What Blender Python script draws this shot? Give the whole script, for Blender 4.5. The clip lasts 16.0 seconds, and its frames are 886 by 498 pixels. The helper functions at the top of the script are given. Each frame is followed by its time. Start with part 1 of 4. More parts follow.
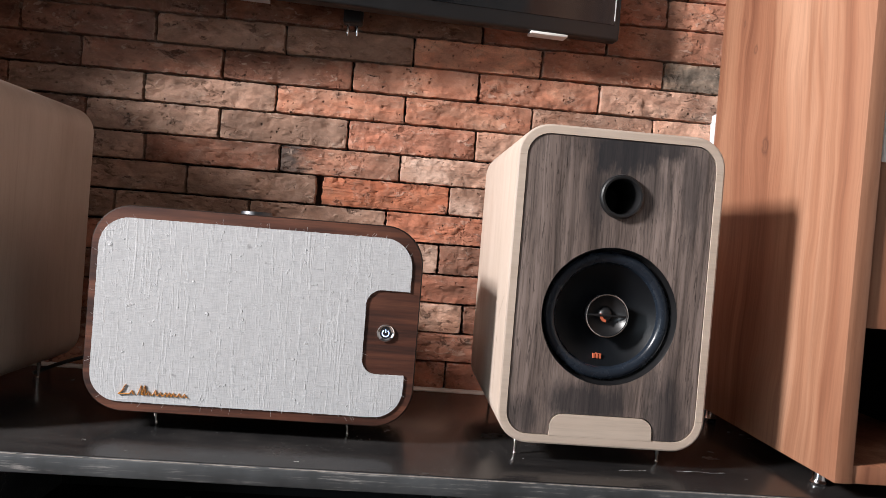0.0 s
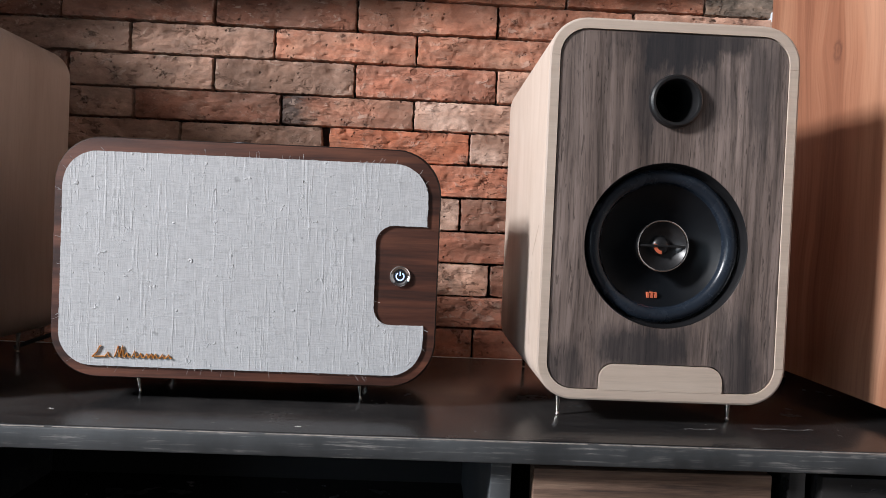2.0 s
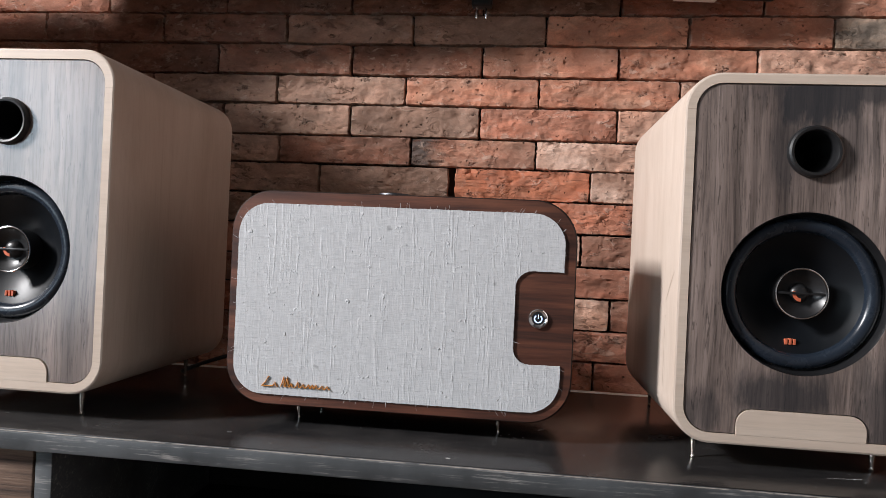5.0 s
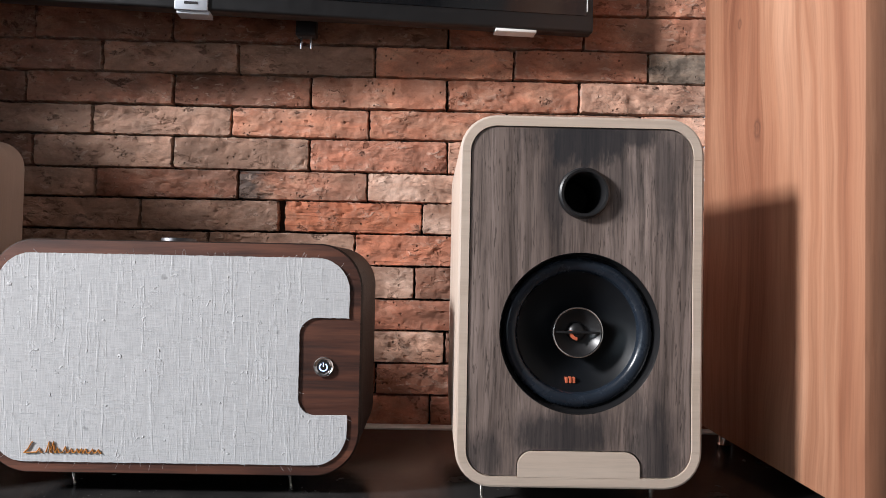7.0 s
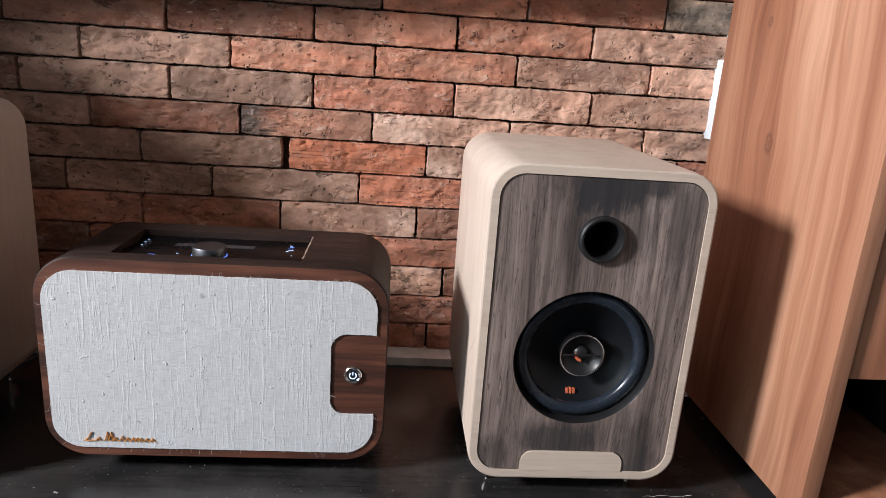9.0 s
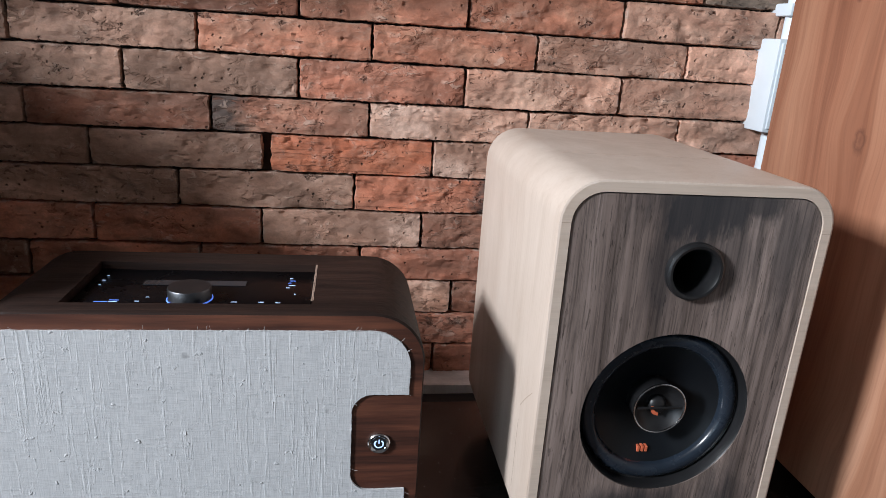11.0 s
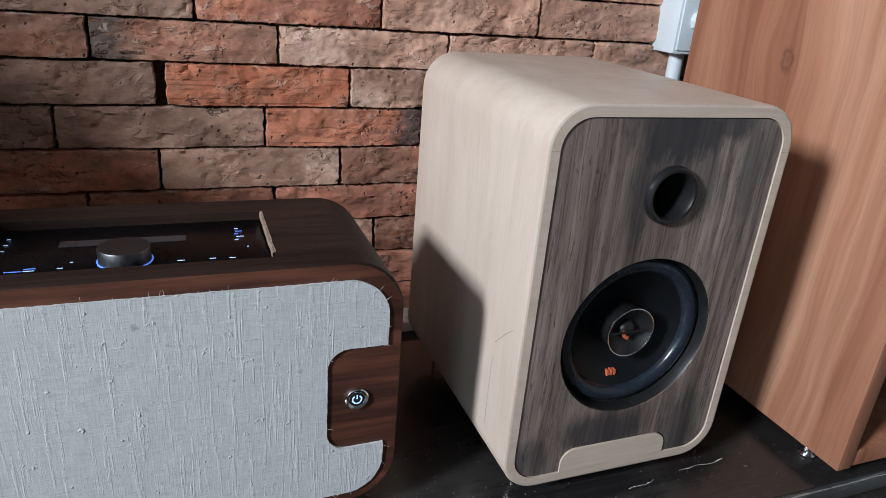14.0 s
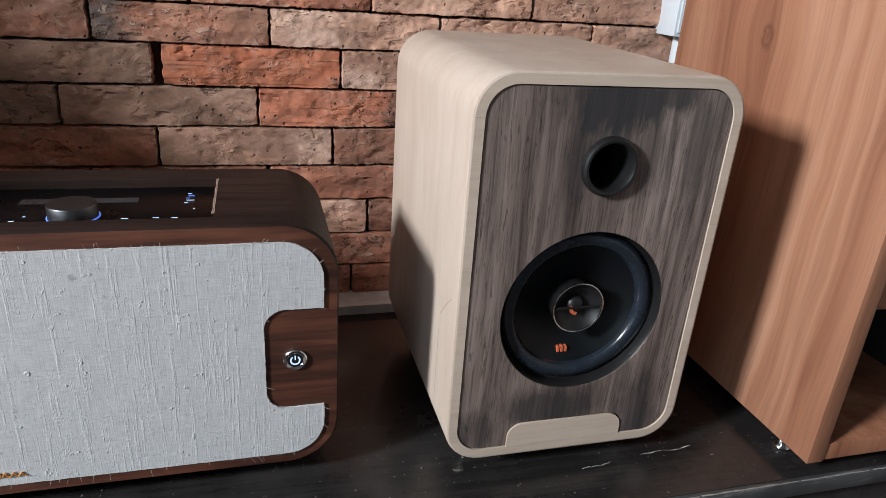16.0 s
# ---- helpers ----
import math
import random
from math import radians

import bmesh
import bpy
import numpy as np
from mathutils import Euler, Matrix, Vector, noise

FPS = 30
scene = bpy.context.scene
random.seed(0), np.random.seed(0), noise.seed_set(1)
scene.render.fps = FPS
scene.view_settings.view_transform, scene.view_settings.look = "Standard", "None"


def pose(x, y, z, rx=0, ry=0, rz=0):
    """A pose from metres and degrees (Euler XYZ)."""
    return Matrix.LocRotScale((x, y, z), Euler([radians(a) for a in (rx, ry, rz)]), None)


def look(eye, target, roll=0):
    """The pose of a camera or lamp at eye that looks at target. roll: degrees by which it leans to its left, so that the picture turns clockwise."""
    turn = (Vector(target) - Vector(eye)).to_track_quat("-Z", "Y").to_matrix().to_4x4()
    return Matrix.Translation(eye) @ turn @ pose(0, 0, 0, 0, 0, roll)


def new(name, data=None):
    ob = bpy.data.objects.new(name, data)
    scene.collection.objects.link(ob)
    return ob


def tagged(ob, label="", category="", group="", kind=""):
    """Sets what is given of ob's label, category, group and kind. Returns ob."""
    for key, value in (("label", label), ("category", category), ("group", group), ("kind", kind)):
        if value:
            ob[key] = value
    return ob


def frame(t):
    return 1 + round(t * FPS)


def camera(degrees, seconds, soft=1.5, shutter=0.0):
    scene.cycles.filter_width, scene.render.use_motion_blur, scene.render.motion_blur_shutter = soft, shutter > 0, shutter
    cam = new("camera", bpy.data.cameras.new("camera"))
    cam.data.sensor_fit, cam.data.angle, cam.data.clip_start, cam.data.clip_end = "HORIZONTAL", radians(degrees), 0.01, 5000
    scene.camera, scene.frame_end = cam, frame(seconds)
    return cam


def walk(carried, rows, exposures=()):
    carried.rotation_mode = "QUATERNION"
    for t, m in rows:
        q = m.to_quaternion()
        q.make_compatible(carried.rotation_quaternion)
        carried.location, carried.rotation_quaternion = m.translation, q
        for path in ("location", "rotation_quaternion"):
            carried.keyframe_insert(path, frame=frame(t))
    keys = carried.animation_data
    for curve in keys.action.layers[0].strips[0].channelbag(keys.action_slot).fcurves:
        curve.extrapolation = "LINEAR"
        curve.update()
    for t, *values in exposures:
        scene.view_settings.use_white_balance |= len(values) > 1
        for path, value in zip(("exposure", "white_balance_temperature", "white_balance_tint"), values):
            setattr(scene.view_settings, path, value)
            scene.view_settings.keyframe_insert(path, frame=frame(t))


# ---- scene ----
cam = camera(66.7, 16.0, soft=0.6)
PATH = [
    (0, (0.003, -0.002, 0.869), (0.128, 1.993, 0.835), 4.6),
    (0.5, (0.009, 0.061, 0.862), (0.175, 2.052, 0.76), 5.1),
    (1, (0.034, 0.12, 0.834), (0.136, 2.116, 0.767), 4.5),
    (1.5, (0.05, 0.125, 0.803), (0.166, 2.121, 0.773), 2.7),
    (2, (0.015, 0.108, 0.801), (0.071, 2.106, 0.758), 2.4),
    (2.5, (-0.06, 0.091, 0.802), (-0.24, 2.083, 0.769), 3.7),
    (3, (-0.104, 0.079, 0.811), (-0.428, 2.053, 0.79), 3.7),
    (3.2, (-0.118, 0.071, 0.811), (-0.47, 2.04, 0.8), 4.1),
    (5.3, (-0.009, 0.063, 0.831), (-0.2, 2.053, 0.839), 2.0),
    (5.5, (0.001, 0.061, 0.836), (-0.171, 2.054, 0.854), 1.6),
    (6, (0.023, 0.041, 0.839), (-0.144, 2.034, 0.86), 1.3),
    (6.5, (0.05, 0.05, 0.852), (-0.087, 2.045, 0.897), 1.3),
    (7, (0.095, 0.088, 0.857), (0.124, 2.087, 0.911), 1.1),
    (7.5, (0.107, 0.147, 0.883), (0.09, 2.143, 0.762), 2.9),
    (8, (0.071, 0.14, 1.035), (0.047, 2.11, 0.695), 4.7),
    (8.5, (0.04, 0.085, 1.103), (0.181, 2.029, 0.654), 3.8),
    (9, (0.025, 0.079, 1.084), (0.186, 1.999, 0.546), 4.0),
    (9.2, (0.028, 0.089, 1.079), (0.21, 2.003, 0.53), 3.6),
    (11.3, (-0.044, 0.261, 1.094), (0.287, 2.13, 0.463), 3.6),
    (11.5, (-0.045, 0.275, 1.1), (0.325, 2.125, 0.437), 3.4),
    (12, (-0.097, 0.291, 1.119), (0.429, 2.102, 0.454), 5.7),
    (12.5, (-0.137, 0.308, 1.118), (0.49, 2.073, 0.416), 5.3),
    (13, (-0.15, 0.313, 1.115), (0.512, 2.059, 0.399), 4.7),
    (13.5, (-0.15, 0.315, 1.111), (0.545, 2.048, 0.395), 5.2),
    (14, (-0.119, 0.298, 1.074), (0.58, 2.01, 0.311), 4.9),
    (14.5, (-0.018, 0.275, 1.05), (0.605, 2.003, 0.259), 3.6),
    (15, (0.018, 0.269, 1.055), (0.589, 2.024, 0.284), 3.2),
    (15.5, (0.001, 0.259, 1.056), (0.55, 2.024, 0.293), 3.2),
    (16, (-0.028, 0.251, 1.06), (0.49, 2.021, 0.287), 4.1),
]
walk(cam, [(t, look(eye, target, roll)) for t, eye, target, roll in PATH],
     [(0, 0.12, 6380, 10), (1, 0.03, 6180, 9), (2, -0.05, 6100, 9), (3, -0.2, 6050, 9), (5.5, -0.03, 6230, 9), (6.5, 0.03, 6250, 9), (7.5, 0.08, 6120, 9),
      (8.5, 0.09, 6280, 9), (9.2, 0.0, 6000, 8), (11.5, -0.28, 5760, 5), (12.5, -0.41, 5820, 6), (14, -0.45, 5650, 3), (15, -0.4, 5800, 4), (16, -0.32, 5980, 5)])

# ---- world and light ----
world = bpy.data.worlds.new("world")
scene.world = world
world.use_nodes = True
sky = world.node_tree.nodes.new("ShaderNodeTexSky")
sky.sky_type, sky.sun_disc, sky.sun_elevation, sky.sun_rotation = "NISHITA", False, radians(35), radians(240)
world.node_tree.links.new(sky.outputs[0], world.node_tree.nodes["Background"].inputs[0])
world.node_tree.nodes["Background"].inputs[1].default_value = 0.08

ROOM = (-2.55, 2.2, -3.6, 1.16, 0.0, 3.0)      # x, x, y, y, z, z
WIN_A = (-0.60, -0.20, 1.92, 2.42)             # y, y, z, z of the openings in the wall beside
WIN_B = (-2.8, -1.35, 0.4, 1.8)


def window_lamp(name, win, power, colour):
    data = bpy.data.lights.new(name, "AREA")
    data.shape, data.size, data.size_y, data.energy, data.color = "RECTANGLE", win[3] - win[2], win[1] - win[0], power, colour
    ob = new(name, data)
    ob.matrix_world = pose(ROOM[0] + 0.02, (win[0] + win[1]) / 2, (win[2] + win[3]) / 2, 0, -90, 0)
    return ob


window_lamp("window_light", WIN_A, 224, (1.0, 0.95, 0.925))
window_lamp("window_light", WIN_B, 24, (0.70, 0.86, 1.0))


# ---- materials ----
def shader(name):
    m = bpy.data.materials.new(name)
    m.use_nodes = True
    return m, m.node_tree, m.node_tree.nodes["Principled BSDF"]


def node(tree, kind, props=None, **inputs):
    n = tree.nodes.new(kind)
    props = props or {}
    if "operation" in props:
        n.operation = props["operation"]
    if "use_clamp" in props:
        n.use_clamp = props["use_clamp"]
    if "bands_direction" in props:
        n.bands_direction = props["bands_direction"]
    for key, value in inputs.items():
        sock = n.inputs[int(key[1:])] if key[0] == "_" and key[1:].isdigit() else n.inputs[key.replace("_", " ")]
        if hasattr(value, "is_output"):
            tree.links.new(value, sock)
        else:
            sock.default_value = value
    return n


def coords(tree, scale=(1, 1, 1), shuffle=False, turn=(0, 0, 0)):
    tc = node(tree, "ShaderNodeTexCoord").outputs["Object"]
    if shuffle:
        r = node(tree, "ShaderNodeObjectInfo").outputs["Random"]
        off = node(tree, "ShaderNodeVectorMath", {"operation": "SCALE"}, _0=(7.0, 3.0, 5.0), Scale=r).outputs[0]
        tc = node(tree, "ShaderNodeVectorMath", {"operation": "ADD"}, _0=tc, _1=off).outputs[0]
    return node(tree, "ShaderNodeMapping", Vector=tc, Scale=scale, Rotation=turn).outputs[0]


def noise_tex(tree, vec, scale, detail=6, rough=0.6, distort=0.0):
    return node(tree, "ShaderNodeTexNoise", Vector=vec, Scale=scale, Detail=detail, Roughness=rough, Distortion=distort).outputs[0]


def ramp(tree, fac, *stops):
    n = node(tree, "ShaderNodeValToRGB", Fac=fac)
    e = n.color_ramp.elements
    while len(e) < len(stops):
        e.new(0.5)
    for el, (p, c) in zip(e, stops):
        el.position = p
        el.color = (*c, 1) if len(c) == 3 else c
    return n.outputs[0]


def grey(v):
    return (v, v, v)


def mix(tree, fac, a, b, mode="MIX"):
    n = tree.nodes.new("ShaderNodeMix")
    n.data_type, n.blend_type = "RGBA", mode
    for sock, value in ((n.inputs[0], fac), (n.inputs[6], a), (n.inputs[7], b)):
        if hasattr(value, "is_output"):
            tree.links.new(value, sock)
        else:
            sock.default_value = (*value, 1) if isinstance(value, tuple) else value
    return n.outputs[2]


def calc(tree, op, a, b=0.0, clamp=False):
    n = node(tree, "ShaderNodeMath", {"operation": op, "use_clamp": clamp}, _0=a, _1=b)
    return n.outputs[0]


def bump(tree, bsdf, height, strength, distance):
    b = node(tree, "ShaderNodeBump", Height=height, Strength=strength, Distance=distance)
    if bsdf.inputs["Normal"].links:
        tree.links.new(bsdf.inputs["Normal"].links[0].from_socket, b.inputs["Normal"])
    tree.links.new(b.outputs[0], bsdf.inputs["Normal"])


def plain(name, colour, rough=0.5, metal=0.0, vary=0.12, scale=40, relief=0.0):
    m, t, b = shader(name)
    n = noise_tex(t, coords(t), scale)
    dark = tuple(c * (1 - vary) for c in colour)
    light = tuple(min(1, c * (1 + vary)) for c in colour)
    t.links.new(ramp(t, n, (0.3, dark), (0.7, light)), b.inputs["Base Color"])
    t.links.new(ramp(t, n, (0.3, grey(max(0.02, rough - 0.06))), (0.7, grey(min(1, rough + 0.06)))), b.inputs["Roughness"])
    b.inputs["Metallic"].default_value = metal
    if relief:
        bump(t, b, noise_tex(t, coords(t), scale * 8), 0.4, relief)
    return m


def glow(name, colour, strength):
    m, t, b = shader(name)
    b.inputs["Base Color"].default_value = (*colour, 1)
    b.inputs["Emission Color"].default_value = (*colour, 1)
    b.inputs["Emission Strength"].default_value = strength
    return m


def wood(name, dark, middle, light, along="z", band=55, pores=420, rough=0.5, relief=0.0003, blotch=0.35, contrast=1.0, coat=0.0, pore_dark=0.55):
    """Wood with grain along one axis: broad figure, fine streaks and pores."""
    m, t, b = shader(name)
    axis = "xyz".index(along)

    def stretched(s, ratio):
        sc = [s, s, s]
        sc[axis] = s / ratio
        return coords(t, tuple(sc))
    wobble = noise_tex(t, coords(t), 9, 3)
    figure = noise_tex(t, stretched(band, 16), 1.0, 5, 0.62, 0.15)
    streak = noise_tex(t, stretched(pores, 22), 1.0, 4, 0.7)
    lo, hi = 0.5 - 0.2 / contrast, 0.5 + 0.2 / contrast
    base = ramp(t, figure, (lo, dark), (0.5, middle), (hi, light))
    pore = ramp(t, streak, (0.34, grey(pore_dark)), (0.52, grey(1.0)))
    col = mix(t, 0.75, base, pore, "MULTIPLY")
    stain = ramp(t, wobble, (0.3, grey(1 - blotch)), (0.7, grey(1.0)))
    col = mix(t, 1.0, col, stain, "MULTIPLY")
    t.links.new(col, b.inputs["Base Color"])
    t.links.new(ramp(t, streak, (0.3, grey(min(1, rough + 0.15))), (0.7, grey(rough))), b.inputs["Roughness"])
    b.inputs["Coat Weight"].default_value, b.inputs["Coat Roughness"].default_value = coat, 0.2
    bump(t, b, streak, 0.5, relief)
    return m


def brick_material(name, a, b_, c, pit=0.5, end=None, grooves=0.15, end_side=1):
    """Old hand-made brick: patches of three tones, pale lime film, drag marks, pits and flaked skin."""
    m, t, bs = shader(name)
    low_tone = tuple(q * 0.42 for q in a)
    v = coords(t, (1, 1, 1), True)
    v2 = coords(t, (0.62, 1, 1.15), True)
    big = noise_tex(t, v2, 17, 5, 0.6, 0.6)
    mid = noise_tex(t, v2, 55, 5, 0.6, 0.4)
    fine = noise_tex(t, v, 330, 4, 0.7)
    col = ramp(t, big, (0.34, a), (0.5, b_), (0.66, c))
    col = mix(t, 0.9, col, ramp(t, mid, (0.3, grey(0.58)), (0.46, grey(1.04)), (0.7, grey(1.3))), "MULTIPLY")
    col = mix(t, 0.3, col, ramp(t, fine, (0.36, grey(0.6)), (0.6, grey(1.12))), "MULTIPLY")
    cloud = noise_tex(t, v2, 9, 4, 0.6, 0.8)
    col = mix(t, 0.85, col, ramp(t, cloud, (0.36, grey(0.72)), (0.5, grey(1.06)), (0.64, grey(1.3))), "MULTIPLY")
    film = ramp(t, noise_tex(t, v2, 33, 8, 0.75, 1.2), (0.55, grey(0)), (0.7, grey(0.45)))
    col = mix(t, film, col, (0.54, 0.37, 0.275))
    # brown and ashen fire marks in broad patches, and pale arrises: lime plus painted edge highlights
    fire = ramp(t, noise_tex(t, coords(t, (0.75, 1, 1.3), True), 12, 5, 0.62, 1.0), (0.44, grey(0)), (0.58, grey(0.55)))
    col = mix(t, fire, col, tuple(0.5 * p + 0.5 * q for p, q in zip(a, (0.21, 0.15, 0.115))))
    gen = node(t, "ShaderNodeSeparateXYZ", Vector=node(t, "ShaderNodeTexCoord").outputs["Generated"])
    ez = calc(t, "ABSOLUTE", calc(t, "SUBTRACT", gen.outputs[2], 0.5))
    ex = calc(t, "ABSOLUTE", calc(t, "SUBTRACT", gen.outputs[0], 0.5))
    arris = calc(t, "MAXIMUM", ramp(t, ez, (0.43, grey(0)), (0.475, grey(1))), ramp(t, ex, (0.478, grey(0)), (0.492, grey(1))))
    arris = calc(t, "MULTIPLY", arris, ramp(t, noise_tex(t, v, 48, 5, 0.7), (0.5, grey(0)), (0.62, grey(0.7))))
    col = mix(t, arris, col, (0.55, 0.43, 0.35))
    hue = node(t, "ShaderNodeObjectInfo").outputs["Random"]
    col = mix(t, 1.0, col, ramp(t, hue, (0.0, grey(0.8)), (1.0, grey(1.06))), "MULTIPLY")
    if end:
        x = node(t, "ShaderNodeSeparateXYZ", Vector=node(t, "ShaderNodeTexCoord").outputs["Object"]).outputs[0]
        shift = calc(t, "ADD", calc(t, "MULTIPLY", x, float(end_side)), calc(t, "MULTIPLY", calc(t, "SUBTRACT", mid, 0.5), 0.08))
        col = mix(t,
                  ramp(t, calc(t, "ADD", calc(t, "MULTIPLY", shift, 6.0), 0.5), (0.04, grey(0.9)), (0.2, grey(0.0))), col, end)
    # broken skin in shallow terraces, darker in the low parts and with pale rims
    flake_n = noise_tex(t, v2, 95, 3, 0.55, 0.6)
    flake = ramp(t, flake_n, (0.36, grey(0)), (0.40, grey(0.45)), (0.50, grey(0.6)), (0.60, grey(0.68)), (0.635, grey(1)))
    chipped = ramp(t, flake_n, (0.36, grey(1)), (0.41, grey(0)))
    crest = ramp(t, flake_n, (0.60, grey(0)), (0.64, grey(1)))
    rough_skin = ramp(t, noise_tex(t, v, 17, 3, 0.5), (0.46, grey(0.0)), (0.58, grey(1)))
    skin_n = noise_tex(t, v2, 30, 9, 0.78, 0.25)
    crater = ramp(t, skin_n, (0.345, grey(0)), (0.38, grey(1)))
    rimline = ramp(t, skin_n, (0.36, grey(0)), (0.395, grey(1)), (0.43, grey(0)))
    holes = ramp(t, node(t, "ShaderNodeTexVoronoi", Vector=v, Scale=110.0).outputs[0], (0.08, grey(0)), (0.24, grey(1)))
    where = ramp(t, noise_tex(t, v, 40, 3), (0.55, grey(1)), (0.6, grey(0)))
    holes = mix(t, where, holes, (1.0, 1.0, 1.0))
    groove = ramp(t, noise_tex(t, coords(t, (7, 1, 260), True), 1.0, 4, 0.65), (0.35, grey(0)), (0.41, grey(1)))
    drag = noise_tex(t, coords(t, (16, 1, 170), True), 1.0, 5, 0.65, 0.5)
    col = mix(t, calc(t, "MULTIPLY", calc(t, "SUBTRACT", 1.0, crater), pit * 0.8), col, low_tone)
    col = mix(t, calc(t, "MULTIPLY", calc(t, "MULTIPLY", chipped, rough_skin), 0.45 + 0.3 * pit), col, low_tone)
    col = mix(t, calc(t, "MULTIPLY", calc(t, "MULTIPLY", crest, rough_skin), 0.4), col, (0.62, 0.46, 0.37))
    col = mix(t, calc(t, "MULTIPLY", calc(t, "SUBTRACT", 1.0, holes), 0.7), col, (0.045, 0.028, 0.02))
    col = mix(t, calc(t, "MULTIPLY", rimline, 0.25), col, (0.62, 0.45, 0.36))
    col = mix(t, calc(t, "MULTIPLY", calc(t, "SUBTRACT", 1.0, groove), grooves * 0.7), col, low_tone)
    t.links.new(col, bs.inputs["Base Color"])
    t.links.new(ramp(t, flake_n, (0.35, grey(0.95)), (0.65, grey(0.7))), bs.inputs["Roughness"])
    bs.inputs["Specular IOR Level"].default_value = 0.35
    bump(t, bs, mid, 1.0, 0.0019)
    bump(t, bs, drag, 0.55, 0.0011)
    bump(t, bs, crater, 1.0, 0.0045)
    bump(t, bs, calc(t, "MULTIPLY", flake, rough_skin), 1.0, 0.0024)
    bump(t, bs, groove, min(1.0, grooves), 0.0025)
    bump(t, bs, holes, 0.9, 0.003)
    bump(t, bs, fine, 0.35, 0.0008)
    return m


def maple_veneer():
    """Pale bent veneer: faint cathedral figure, fine upright lines, and small blisters where it was bent."""
    m, t, b = shader("maple_veneer")
    warp = noise_tex(t, coords(t, (5, 5, 2.2)), 1.0, 2, 0.5)
    v = coords(t, (1, 1, 1))
    shift = node(t, "ShaderNodeVectorMath", {"operation": "SCALE"}, _0=(0.16, 0.16, 0.02), Scale=warp).outputs[0]
    bent = node(t, "ShaderNodeVectorMath", {"operation": "ADD"}, _0=v, _1=shift).outputs[0]
    rings = noise_tex(t, node(t, "ShaderNodeMapping", Vector=bent, Scale=(95, 95, 2.2)).outputs[0], 1.0, 3, 0.55, 0.35)
    broad = noise_tex(t, node(t, "ShaderNodeMapping", Vector=bent, Scale=(22, 22, 1.6)).outputs[0], 1.0, 4, 0.6, 0.3)
    fine = noise_tex(t, coords(t, (620, 620, 22)), 1.0, 3, 0.6)
    col = ramp(t, broad, (0.32, (0.545, 0.448, 0.377)), (0.5, (0.570, 0.474, 0.402)), (0.68, (0.600, 0.505, 0.432)))
    col = mix(t, 0.17, col, ramp(t, rings, (0.36, (0.80, 0.75, 0.70)), (0.47, grey(1)), (0.66, grey(1.05))), "MULTIPLY")
    col = mix(t, 0.5, col, ramp(t, fine, (0.34, (0.88, 0.85, 0.82)), (0.5, grey(1))), "MULTIPLY")
    smear = ramp(t, noise_tex(t, coords(t, (9, 9, 5)), 1.0, 5, 0.6), (0.35, (0.88, 0.86, 0.84)), (0.6, grey(1)))
    col = mix(t, 0.8, col, smear, "MULTIPLY")
    t.links.new(col, b.inputs["Base Color"])
    t.links.new(ramp(t, broad, (0.3, grey(0.44)), (0.7, grey(0.32))), b.inputs["Roughness"])
    bump(t, b, fine, 0.25, 0.00008)
    bump(t, b, warp, 0.5, 0.002)
    bump(t, b, noise_tex(t, coords(t, (60, 60, 14)), 1.0, 3, 0.5), 0.25, 0.0006)
    return m


